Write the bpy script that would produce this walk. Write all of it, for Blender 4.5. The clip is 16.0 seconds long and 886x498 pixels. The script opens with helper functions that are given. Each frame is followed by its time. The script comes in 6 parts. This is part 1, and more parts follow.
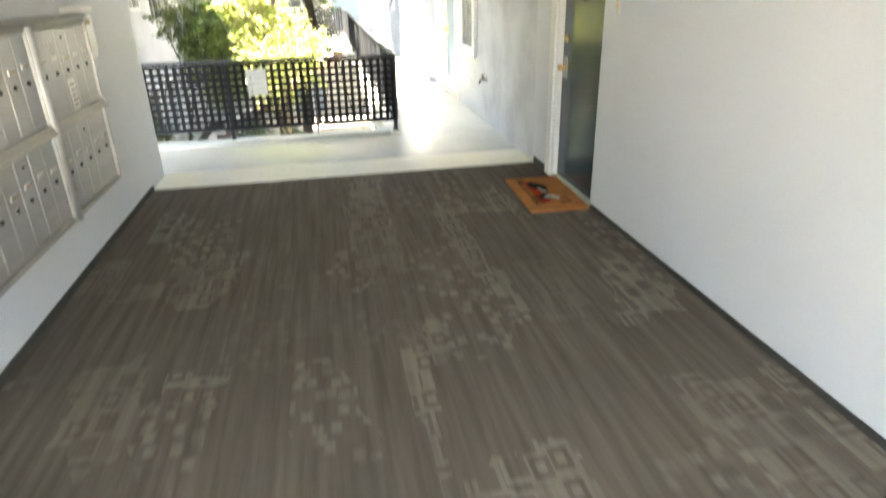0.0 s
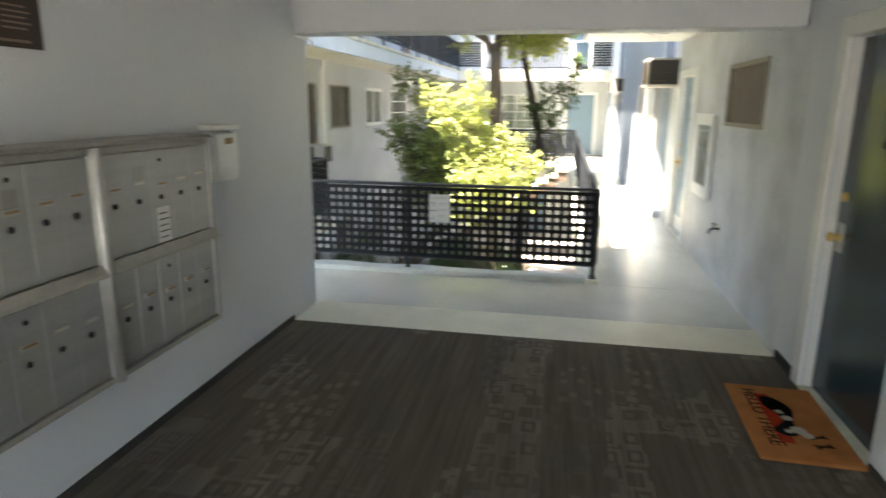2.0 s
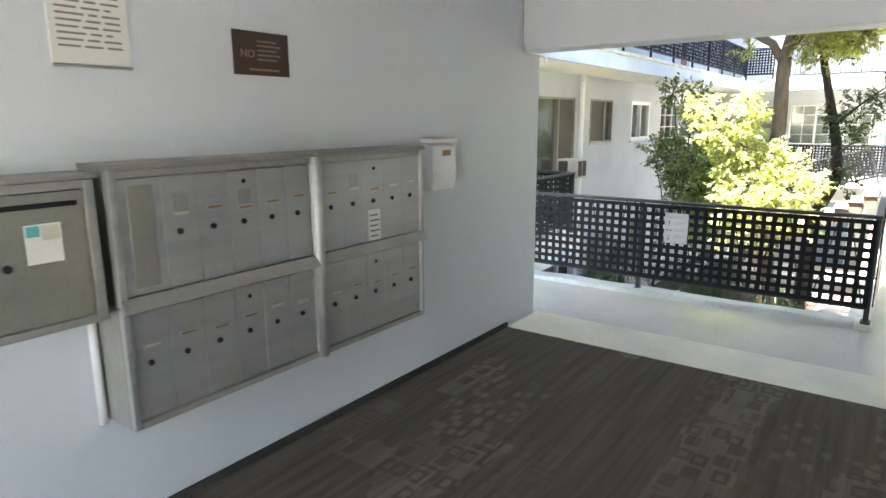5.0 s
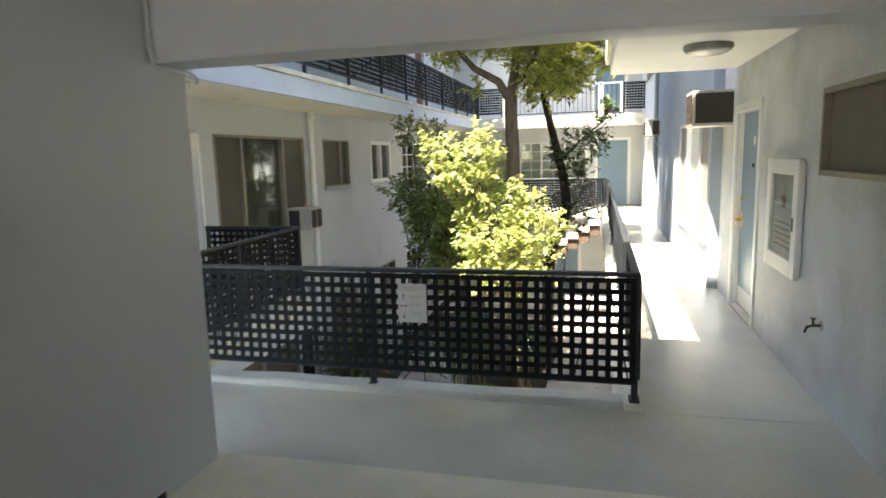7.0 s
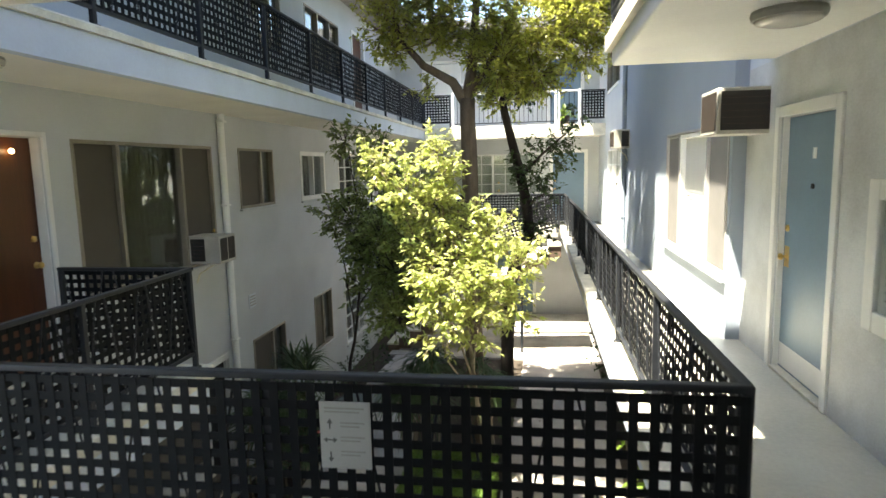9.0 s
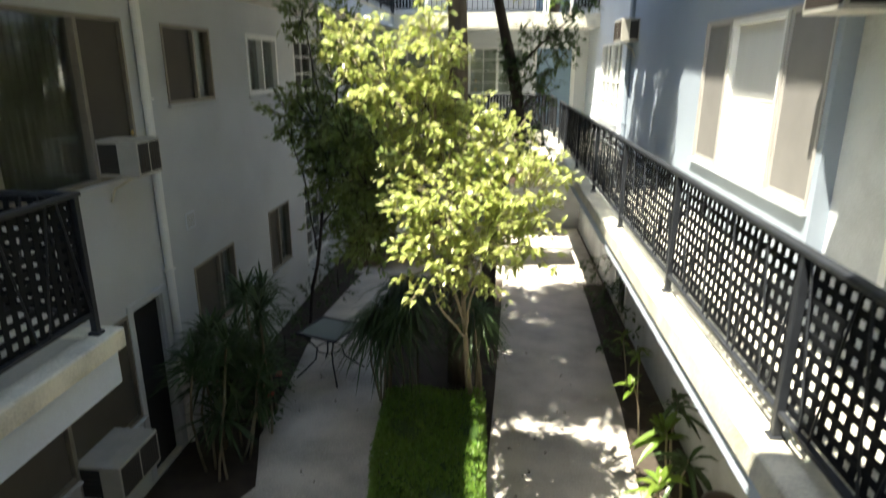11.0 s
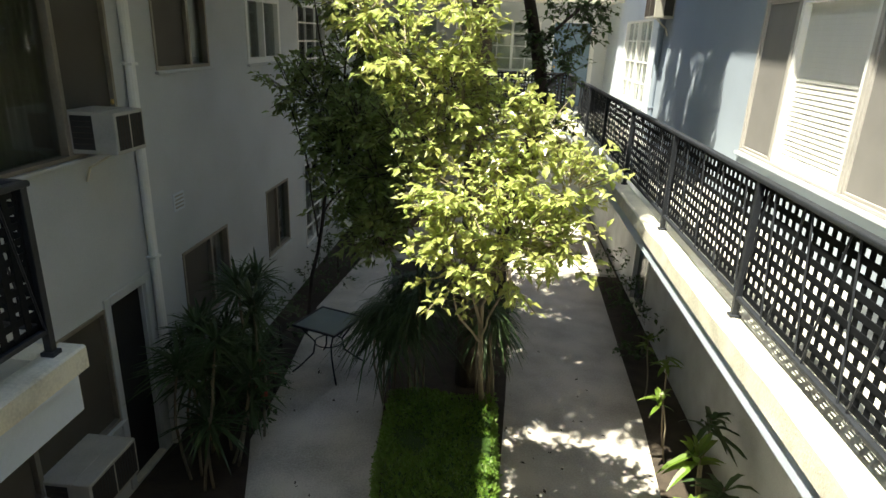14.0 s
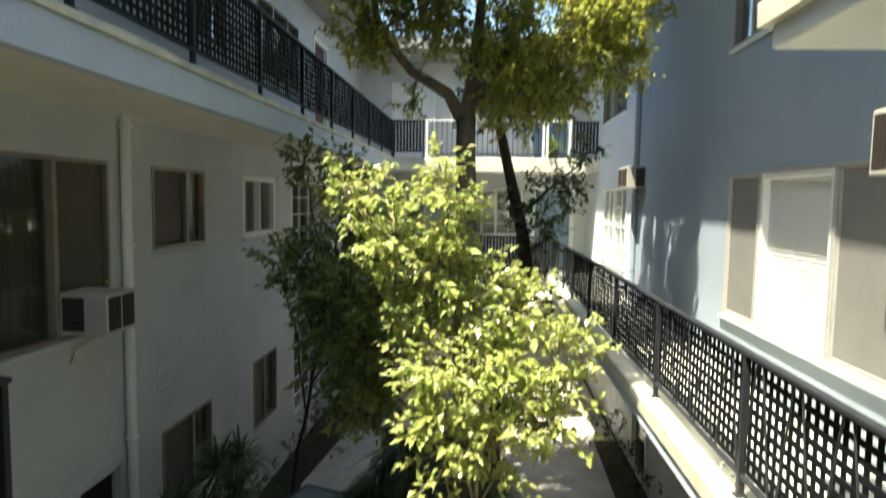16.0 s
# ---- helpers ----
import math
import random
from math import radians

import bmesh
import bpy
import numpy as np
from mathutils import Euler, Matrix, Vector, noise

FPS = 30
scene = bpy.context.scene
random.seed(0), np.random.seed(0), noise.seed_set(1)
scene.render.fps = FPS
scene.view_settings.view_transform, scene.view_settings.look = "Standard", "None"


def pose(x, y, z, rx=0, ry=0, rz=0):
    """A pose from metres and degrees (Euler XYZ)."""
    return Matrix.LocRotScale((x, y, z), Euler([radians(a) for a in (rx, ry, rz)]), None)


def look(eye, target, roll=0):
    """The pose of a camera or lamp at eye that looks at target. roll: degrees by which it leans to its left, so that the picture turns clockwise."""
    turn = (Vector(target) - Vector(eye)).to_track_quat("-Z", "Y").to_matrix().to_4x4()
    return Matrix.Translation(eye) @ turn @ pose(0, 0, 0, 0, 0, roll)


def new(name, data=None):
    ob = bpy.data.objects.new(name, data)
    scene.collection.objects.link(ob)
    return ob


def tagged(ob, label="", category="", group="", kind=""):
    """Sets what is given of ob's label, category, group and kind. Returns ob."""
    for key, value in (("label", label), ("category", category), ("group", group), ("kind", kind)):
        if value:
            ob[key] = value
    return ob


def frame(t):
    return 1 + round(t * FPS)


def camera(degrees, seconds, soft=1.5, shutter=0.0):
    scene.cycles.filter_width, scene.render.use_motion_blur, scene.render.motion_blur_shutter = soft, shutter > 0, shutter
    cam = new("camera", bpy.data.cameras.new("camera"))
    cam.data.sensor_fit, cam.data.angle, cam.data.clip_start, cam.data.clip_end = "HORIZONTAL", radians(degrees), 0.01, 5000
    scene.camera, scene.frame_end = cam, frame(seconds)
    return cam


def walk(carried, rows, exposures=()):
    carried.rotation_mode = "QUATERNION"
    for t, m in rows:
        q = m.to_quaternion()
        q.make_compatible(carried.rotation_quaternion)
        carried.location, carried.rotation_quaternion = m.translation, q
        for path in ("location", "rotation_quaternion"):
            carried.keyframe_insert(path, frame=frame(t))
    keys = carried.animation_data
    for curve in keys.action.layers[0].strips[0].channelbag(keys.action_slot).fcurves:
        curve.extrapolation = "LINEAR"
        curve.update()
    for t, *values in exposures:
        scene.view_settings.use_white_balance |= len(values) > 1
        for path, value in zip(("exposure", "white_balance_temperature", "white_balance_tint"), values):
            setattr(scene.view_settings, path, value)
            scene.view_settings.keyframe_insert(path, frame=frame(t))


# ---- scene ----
cam = camera(71.5, 16.0, 1.5, 0.5)
PATH = [
    (0, (1.592, -5.624, 1.654), (1.917, -3.82, 0.854), -1.4),
    (0.5, (1.593, -5.229, 1.661), (1.891, -3.333, 1.1), -1.8),
    (1, (1.683, -4.862, 1.692), (1.78, -2.937, 1.157), -1.0),
    (1.5, (1.79, -4.561, 1.69), (1.775, -2.621, 1.202), -0.6),
    (2, (2.026, -4.329, 1.675), (1.66, -2.417, 1.218), 0.5),
    (2.5, (2.294, -4.376, 1.662), (1.46, -2.616, 1.205), -0.1),
    (3, (2.469, -4.529, 1.643), (1.345, -2.934, 1.203), 1.1),
    (5.5, (2.391, -3.871, 1.667), (1.245, -2.282, 1.263), -0.6),
    (6, (2.361, -3.395, 1.649), (1.537, -1.617, 1.249), -1.4),
    (6.5, (2.279, -2.903, 1.675), (1.727, -1.009, 1.349), -1.0),
    (7, (2.125, -2.475, 1.695), (1.637, -0.559, 1.396), -1.6),
    (7.5, (2.049, -1.972, 1.733), (1.694, -0.03, 1.414), -1.7),
    (8, (1.923, -1.505, 1.73), (1.575, 0.447, 1.468), -1.2),
    (10.5, (1.207, 0.497, 1.708), (1.027, 2.46, 1.374), -0.6),
    (11, (1.098, 0.855, 1.626), (0.932, 2.763, 1.05), 0.1),
    (11.5, (0.939, 1.169, 1.565), (0.8, 2.987, 0.743), -0.1),
    (12, (0.865, 1.448, 1.505), (0.779, 3.178, 0.506), 1.7),
    (12.5, (0.85, 1.539, 1.525), (0.741, 3.24, 0.48), 1.9),
    (13, (0.845, 1.549, 1.573), (0.733, 3.342, 0.693), 1.9),
    (13.5, (0.817, 1.551, 1.594), (0.727, 3.421, 0.891), 2.6),
    (14, (0.832, 1.575, 1.611), (0.68, 3.459, 0.958), 2.2),
    (14.5, (0.83, 1.574, 1.625), (0.678, 3.479, 1.036), 2.1),
    (15, (0.837, 1.583, 1.647), (0.678, 3.513, 1.148), 2.0),
    (15.5, (0.85, 1.583, 1.682), (0.682, 3.534, 1.28), 1.0),
    (16, (0.843, 1.573, 1.752), (0.7, 3.561, 1.593), 1.0),
]
EXPOSURES = [(0, 4.85, 7600, 10), (0.5, 4.15, 7400, 9), (1.5, 3.7, 7400, 9), (3, 3.85, 6700, 11), (5.5, 4.38, 6800, 11), (6, 3.85, 7200, 10), (7.5, 3.1, 7200, 10), (8, 3.0, 7200, 9), (10.5, 2.4, 7000, 5), (11.5, 1.85, 6800, 5), (12.5, 1.05, 6700, 5), (13.2, 1.35, 6900, 4), (14.5, 2.0, 7000, 2), (16, 1.95, 7100, 1)]
walk(cam, [(t, look(eye, target, roll)) for t, eye, target, roll in PATH], EXPOSURES)

# ---- world, sun, exposure ----
SUN_WAY = Vector((0.31, 0.25, -1.0)).normalized()
world = bpy.data.worlds.new("sky")
scene.world = world
world.use_nodes = True
wn = world.node_tree
sky = wn.nodes.new("ShaderNodeTexSky")
sky.sky_type, sky.sun_disc = "NISHITA", False
sky.sun_elevation = math.asin(-SUN_WAY.z)
sky.sun_rotation = math.atan2(-SUN_WAY.x, -SUN_WAY.y)
bgnode = wn.nodes["Background"]
bgnode.inputs[1].default_value = 0.125
wn.links.new(sky.outputs[0], bgnode.inputs[0])
sun = new("sun", bpy.data.lights.new("sun", "SUN"))
sun.data.energy, sun.data.angle, sun.data.color = 5.0, radians(0.53), (1.0, 0.95, 0.86)
sun.matrix_world = look((0, 0, 30), Vector((0, 0, 30)) + SUN_WAY)


# ---- materials ----
def mat(name, col, rough=0.6, metal=0.0, vary=0.12, scale=3.0, fine=60.0, bump=0.15, bumpscale=None, spec=0.5,
        stretch=(1, 1, 1), spots=None, obj_random=0.0, col2=None, trans=0.0):
    """Painted, stony, metal or leafy surface: colour varied at two scales, with fine relief."""
    m = bpy.data.materials.new(name)
    m.use_nodes = True
    nt = m.node_tree
    n, l = nt.nodes, nt.links
    b = n["Principled BSDF"]
    b.inputs["Roughness"].default_value = rough
    b.inputs["Metallic"].default_value = metal
    b.inputs["Specular IOR Level"].default_value = spec
    tc = n.new("ShaderNodeTexCoord")
    mp = n.new("ShaderNodeMapping")
    mp.inputs["Scale"].default_value = stretch
    l.new(tc.outputs["Object"], mp.inputs[0])
    big, small = n.new("ShaderNodeTexNoise"), n.new("ShaderNodeTexNoise")
    big.inputs["Scale"].default_value, big.inputs["Detail"].default_value = scale, 5
    small.inputs["Scale"].default_value, small.inputs["Detail"].default_value = fine, 3
    l.new(mp.outputs[0], big.inputs["Vector"])
    l.new(mp.outputs[0], small.inputs["Vector"])
    mix = n.new("ShaderNodeMix")
    mix.data_type = "RGBA"
    c2 = col2 or tuple(max(0.0, c * (1 - 3.0 * vary)) for c in col)
    mix.inputs[6].default_value = (*col, 1)
    mix.inputs[7].default_value = (*c2, 1)
    ramp = n.new("ShaderNodeMapRange")
    ramp.inputs[1].default_value, ramp.inputs[2].default_value = 0.42, 0.78
    add = n.new("ShaderNodeMath")
    add.operation = "MULTIPLY_ADD"
    add.inputs[1].default_value = 0.35
    l.new(small.outputs[0], add.inputs[0])
    sub = n.new("ShaderNodeMath")
    sub.operation = "MULTIPLY"
    sub.inputs[1].default_value = 0.7
    l.new(big.outputs[0], sub.inputs[0])
    l.new(sub.outputs[0], add.inputs[2])
    l.new(add.outputs[0], ramp.inputs[0])
    l.new(ramp.outputs[0], mix.inputs[0])
    out = mix.outputs[2]
    if obj_random:
        info = n.new("ShaderNodeObjectInfo")
        geo = n.new("ShaderNodeNewGeometry")
        s = n.new("ShaderNodeMath")
        s.operation = "ADD"
        l.new(info.outputs["Random"], s.inputs[0])
        l.new(geo.outputs["Random Per Island"], s.inputs[1])
        hs = n.new("ShaderNodeHueSaturation")
        mr = n.new("ShaderNodeMapRange")
        mr.inputs[2].default_value = 2.0
        mr.inputs[3].default_value, mr.inputs[4].default_value = 1 - obj_random, 1 + obj_random
        l.new(s.outputs[0], mr.inputs[0])
        l.new(mr.outputs[0], hs.inputs["Value"])
        mh = n.new("ShaderNodeMapRange")
        mh.inputs[3].default_value, mh.inputs[4].default_value = 0.5 - obj_random * 0.05, 0.5 + obj_random * 0.03
        l.new(geo.outputs["Random Per Island"], mh.inputs[0])
        l.new(mh.outputs[0], hs.inputs["Hue"])
        l.new(out, hs.inputs["Color"])
        out = hs.outputs[0]
    l.new(out, b.inputs["Base Color"])
    bp = n.new("ShaderNodeBump")
    bp.inputs["Strength"].default_value = bump
    bp.inputs["Distance"].default_value = 0.01
    l.new(small.outputs[0], bp.inputs["Height"])
    l.new(bp.outputs[0], b.inputs["Normal"])
    if trans:
        tr = n.new("ShaderNodeBsdfTranslucent")
        hs2 = n.new("ShaderNodeHueSaturation")
        hs2.inputs["Value"].default_value = 1.85
        hs2.inputs["Saturation"].default_value = 0.97
        l.new(out, hs2.inputs["Color"])
        l.new(hs2.outputs[0], tr.inputs[0])
        mx = n.new("ShaderNodeMixShader")
        mx.inputs[0].default_value = trans
        l.new(b.outputs[0], mx.inputs[1])
        l.new(tr.outputs[0], mx.inputs[2])
        l.new(mx.outputs[0], n["Material Output"].inputs[0])
    return m


def glass_mat(name, tint, gloss=1.0):
    m = bpy.data.materials.new(name)
    m.use_nodes = True
    n, l = m.node_tree.nodes, m.node_tree.links
    n.remove(n["Principled BSDF"])
    t, g, f, mx = n.new("ShaderNodeBsdfTransparent"), n.new("ShaderNodeBsdfGlossy"), n.new("ShaderNodeLayerWeight"), n.new("ShaderNodeMixShader")
    pw, sc = n.new("ShaderNodeMath"), n.new("ShaderNodeMath")
    pw.operation, sc.operation = "POWER", "MULTIPLY_ADD"
    pw.inputs[1].default_value, sc.inputs[1].default_value, sc.inputs[2].default_value = 4.0, 0.85, 0.09 * gloss
    f.inputs[0].default_value = 0.5
    l.new(f.outputs["Facing"], pw.inputs[0])
    l.new(pw.outputs[0], sc.inputs[0])
    t.inputs[0].default_value = (*tint, 1)
    g.inputs["Roughness"].default_value = 0.02
    l.new(sc.outputs[0], mx.inputs[0])
    l.new(t.outputs[0], mx.inputs[1])
    l.new(g.outputs[0], mx.inputs[2])
    l.new(mx.outputs[0], n["Material Output"].inputs[0])
    return m


def carpet_mat():
    """Loop-pile carpet: streaks along the passage, with patches of small concentric squares."""
    m = bpy.data.materials.new("carpet_pile")
    m.use_nodes = True
    n, l = m.node_tree.nodes, m.node_tree.links
    b = n["Principled BSDF"]
    b.inputs["Roughness"].default_value = 0.95
    b.inputs["Specular IOR Level"].default_value = 0.1
    tc = n.new("ShaderNodeTexCoord")

    def mapped(sc):
        mp = n.new("ShaderNodeMapping")
        mp.inputs["Scale"].default_value = sc
        l.new(tc.outputs["Object"], mp.inputs[0])
        return mp.outputs[0]

    def math_(op, a, bb, c=None, soft=False):
        q = n.new("ShaderNodeMath")
        q.operation = op
        for i, v in enumerate((a, bb, c)):
            if v is None:
                continue
            if isinstance(v, (int, float)):
                q.inputs[i].default_value = v
            else:
                l.new(v, q.inputs[i])
        q.use_clamp = soft
        return q.outputs[0]

    streak = n.new("ShaderNodeTexNoise")
    streak.inputs["Scale"].default_value, streak.inputs["Detail"].default_value = 1.0, 3
    l.new(mapped((22, 1.1, 1)), streak.inputs["Vector"])
    # patches are chosen tile by tile
    tile = n.new("ShaderNodeTexVoronoi")
    tile.distance, tile.inputs["Randomness"].default_value, tile.inputs["Scale"].default_value = "CHEBYCHEV", 0.75, 1.0
    l.new(mapped((3.0, 1.35, 1)), tile.inputs["Vector"])
    sep = n.new("ShaderNodeSeparateColor")
    l.new(tile.outputs["Color"], sep.inputs[0])
    patch = math_("MULTIPLY_ADD", sep.outputs[0], 2.6, -1.1, True)
    sq = n.new("ShaderNodeTexVoronoi")
    sq.distance, sq.inputs["Randomness"].default_value, sq.inputs["Scale"].default_value = "CHEBYCHEV", 0.55, 1.0
    l.new(mapped((9.5, 6.5, 1)), sq.inputs["Vector"])
    rings = math_("MULTIPLY_ADD", math_("SINE", math_("MULTIPLY", sq.outputs["Distance"], 17.0), 0), 1.1, 0.45, True)
    sq2 = n.new("ShaderNodeTexVoronoi")
    sq2.distance, sq2.inputs["Randomness"].default_value, sq2.inputs["Scale"].default_value = "CHEBYCHEV", 0.8, 1.0
    l.new(mapped((15, 10, 1)), sq2.inputs["Vector"])
    rings2 = math_("MULTIPLY_ADD", sq2.outputs["Distance"], -5.0, 2.1, True)
    which = math_("GREATER_THAN", sep.outputs[1], 0.5)
    both = math_("ADD", math_("MULTIPLY", rings, which), math_("MULTIPLY", rings2, math_("SUBTRACT", 1.0, which)))
    pat = math_("MULTIPLY", both, patch)
    fuzz = n.new("ShaderNodeTexNoise")
    fuzz.inputs["Scale"].default_value, fuzz.inputs["Detail"].default_value = 350, 2
    l.new(tc.outputs["Object"], fuzz.inputs["Vector"])
    cr = n.new("ShaderNodeValToRGB")
    e = cr.color_ramp.elements
    e[0].position, e[0].color = 0.25, (0.082, 0.071, 0.056, 1)
    e[1].position, e[1].color = 0.75, (0.148, 0.128, 0.099, 1)
    l.new(streak.outputs[0], cr.inputs[0])
    mx = n.new("ShaderNodeMix")
    mx.data_type = "RGBA"
    mx.inputs[7].default_value = (0.228, 0.203, 0.16, 1)
    l.new(math_("MULTIPLY", pat, math_("MULTIPLY_ADD", fuzz.outputs[0], 0.9, math_("MULTIPLY_ADD", streak.outputs[0], 0.9, -0.35))), mx.inputs[0])
    l.new(cr.outputs[0], mx.inputs[6])
    l.new(mx.outputs[2], b.inputs["Base Color"])
    bp = n.new("ShaderNodeBump")
    bp.inputs["Strength"].default_value, bp.inputs["Distance"].default_value = 0.5, 0.004
    l.new(math_("ADD", fuzz.outputs[0], math_("MULTIPLY", pat, 0.5)), bp.inputs["Height"])
    l.new(bp.outputs[0], b.inputs["Normal"])
    return m


STUCCO = mat("stucco_pale_blue", (0.60, 0.645, 0.70), 0.75, vary=0.035, scale=1.2, fine=90, bump=0.25)
STUCCO_IN = mat("smooth_wall_paint", (0.66, 0.685, 0.71), 0.6, vary=0.025, scale=0.9, fine=120, bump=0.06)
SCUFFED = mat("scuffed_stucco", (0.63, 0.65, 0.665), 0.7, vary=0.13, scale=2.2, fine=70, bump=0.2)
# greyer than STUCCO; on the north wall it stands in for shade
STUCCO_W = mat("stucco_darker_grey", (0.54, 0.56, 0.575), 0.78, vary=0.06, scale=1.1, fine=90, bump=0.3)
STUCCO_BLUE = mat("stucco_blue_grey", (0.31, 0.36, 0.425), 0.78, vary=0.04, scale=1.0, fine=90, bump=0.3)
SOFFIT = mat("soffit_cream_paint", (0.84, 0.81, 0.73), 0.7, vary=0.04, scale=1.5, fine=50, bump=0.2)
FASCIA = mat("fascia_pale_blue", (0.57, 0.64, 0.74), 0.65, vary=0.05, scale=2.0, fine=50, bump=0.2)
CREAM = mat("cream_deck_edge", (0.72, 0.69, 0.57), 0.6, vary=0.15, scale=4.0, fine=60, bump=0.3)
DECK = mat("painted_deck", (0.62, 0.61, 0.53), 0.19, vary=0.07, scale=1.6, fine=35, bump=0.12)
# kerb has the deck's paint; its shade is put into this darker colour
DECK_KERB_SHADE = mat("shade_toned_kerb_paint", (0.46, 0.46, 0.42), 0.45, vary=0.12, scale=2.5, fine=40, bump=0.25)
DECK_EDGE = mat("worn_deck_strip", (0.74, 0.70, 0.55), 0.42, vary=0.07, scale=3.0, fine=40, bump=0.12)
CONCRETE = mat("concrete_slab", (0.56, 0.53, 0.48), 0.85, vary=0.22, scale=1.4, fine=45, bump=0.25)
CONCRETE_PINK = mat("concrete_walk", (0.48, 0.445, 0.40), 0.85, vary=0.17, scale=1.8, fine=45, bump=0.25)
DRY_SOIL = mat("dry_pale_soil", (0.30, 0.25, 0.18), 0.95, vary=0.15, scale=5, fine=60, bump=0.7)
SOIL = mat("planting_soil", (0.055, 0.042, 0.03), 0.95, vary=0.2, scale=6, fine=60, bump=0.9)
WHITE = mat("white_gloss_paint", (0.78, 0.78, 0.76), 0.4, vary=0.03, scale=3, fine=40, bump=0.05)
WHITE_PLASTIC = mat("white_plastic", (0.86, 0.86, 0.84), 0.35, vary=0.04, scale=5, fine=40, bump=0.03)
DOOR_TEAL = mat("dark_teal_gloss_paint", (0.018, 0.048, 0.062), 0.22, vary=0.08, scale=2, fine=30, bump=0.05)
DOOR_BLUE = mat("grey_blue_door_paint", (0.17, 0.255, 0.34), 0.35, vary=0.05, scale=2, fine=30, bump=0.05)
DOOR_BROWN = mat("brown_wood_door", (0.115, 0.033, 0.010), 0.4, vary=0.15, scale=2, fine=20, bump=0.1, stretch=(6, 6, 0.6))
BLACK_METAL = mat("black_painted_iron", (0.024, 0.027, 0.033), 0.5, spec=0.35, vary=0.15, scale=8, fine=60, bump=0.15)
LATTICE = mat("black_lattice_plastic", (0.010, 0.011, 0.013), 0.6, spec=0.12, vary=0.12, scale=8, fine=60, bump=0.1)
ALU = mat("brushed_aluminium", (0.47, 0.47, 0.455), 0.48, 0.75, vary=0.06, scale=2, fine=30, bump=0.04, stretch=(1, 1, 8))
ALU_DULL = mat("weathered_aluminium", (0.42, 0.41, 0.37), 0.55, 0.6, vary=0.09, scale=3, fine=40, bump=0.06)
ALU_OLIVE = mat("olive_grey_metal", (0.31, 0.305, 0.255), 0.5, 0.45, vary=0.08, scale=4, fine=40, bump=0.04)
ALU_FRAME = mat("bronze_aluminium_frame", (0.30, 0.27, 0.22), 0.5, 0.5, vary=0.08, scale=5, fine=40, bump=0.03)
# near-black, for locks and slots; on the patio door it imitates shade
DARK_HOLE = mat("near_black_fill", (0.012, 0.012, 0.012), 0.8, vary=0.1, scale=5, fine=50, bump=0.0)
BRASS = mat("brass", (0.72, 0.50, 0.18), 0.28, 0.95, vary=0.08, scale=9, fine=60, bump=0.03)
STEEL = mat("worn_steel", (0.50, 0.49, 0.46), 0.35, 0.9, vary=0.08, scale=9, fine=60, bump=0.03)
PAPER = mat("printed_paper", (0.74, 0.73, 0.68), 0.7, vary=0.03, scale=5, fine=80, bump=0.02)
PAPER_AGED = mat("aged_paper", (0.66, 0.62, 0.50), 0.7, vary=0.05, scale=5, fine=80, bump=0.02)
SCREEN_GREY = mat("grey_insect_screen", (0.21, 0.20, 0.19), 0.7, vary=0.06, scale=3, fine=250, bump=0.1)
SOFFIT_E = mat("soffit_white_paint", (0.79, 0.79, 0.775), 0.7, vary=0.04, scale=1.5, fine=50, bump=0.2)
# white sheet; the shadow it hangs in is put into this grey
LAMINATE = mat("laminated_shaded_sheet", (0.46, 0.46, 0.45), 0.35, vary=0.04, scale=5, fine=80, bump=0.02)
PRINT_FADED = mat("faded_brown_print", (0.27, 0.24, 0.20), 0.7, vary=0.08, scale=9, fine=80, bump=0.0)
PALE_FRAME = mat("grey_beige_window_frame", (0.40, 0.38, 0.355), 0.5, vary=0.06, scale=5, fine=60, bump=0.03)
INK = mat("grey_print", (0.12, 0.12, 0.12), 0.7, vary=0.05, scale=5, fine=80, bump=0.0)
BROWN_SIGN = mat("brown_sign_plastic", (0.045, 0.026, 0.018), 0.35, vary=0.06, scale=5, fine=60, bump=0.02)
SIGN_CREAM = mat("cream_lettering", (0.26, 0.20, 0.155), 0.5, vary=0.05, scale=5, fine=60, bump=0.0)
AMBER = mat("amber_label", (0.36, 0.22, 0.09), 0.5, vary=0.1, scale=20, fine=60, bump=0.0)
TEAL_INK = mat("turquoise_print", (0.12, 0.46, 0.45), 0.6, vary=0.05, scale=5, fine=60, bump=0.0)
COIR = mat("orange_coir", (0.52, 0.21, 0.07), 0.95, vary=0.12, scale=8, fine=260, bump=0.9, spec=0.1)
COIR_BLACK = mat("black_coir_print", (0.012, 0.012, 0.013), 0.95, vary=0.1, scale=9, fine=260, bump=0.9, spec=0.1)
COIR_RED = mat("red_coir_print", (0.48, 0.045, 0.015), 0.95, vary=0.1, scale=9, fine=260, bump=0.9, spec=0.1)
COIR_WHITE = mat("white_coir_print", (0.62, 0.58, 0.50), 0.95, vary=0.1, scale=9, fine=260, bump=0.9, spec=0.1)
SCREEN = mat("insect_screen", (0.085, 0.075, 0.058), 0.7, vary=0.06, scale=3, fine=250, bump=0.1)
SCREEN_TAUPE = mat("taupe_insect_screen", (0.17, 0.145, 0.11), 0.7, vary=0.08, scale=3, fine=250, bump=0.1)
SCREEN_PALE = mat("pale_insect_screen", (0.33, 0.32, 0.30), 0.7, vary=0.05, scale=3, fine=250, bump=0.1)
CURTAIN = mat("taupe_curtain", (0.24, 0.205, 0.165), 0.9, vary=0.1, scale=3, fine=120, bump=0.2)
BLIND = mat("white_blind", (0.74, 0.73, 0.69), 0.55, vary=0.03, scale=4, fine=60, bump=0.05)
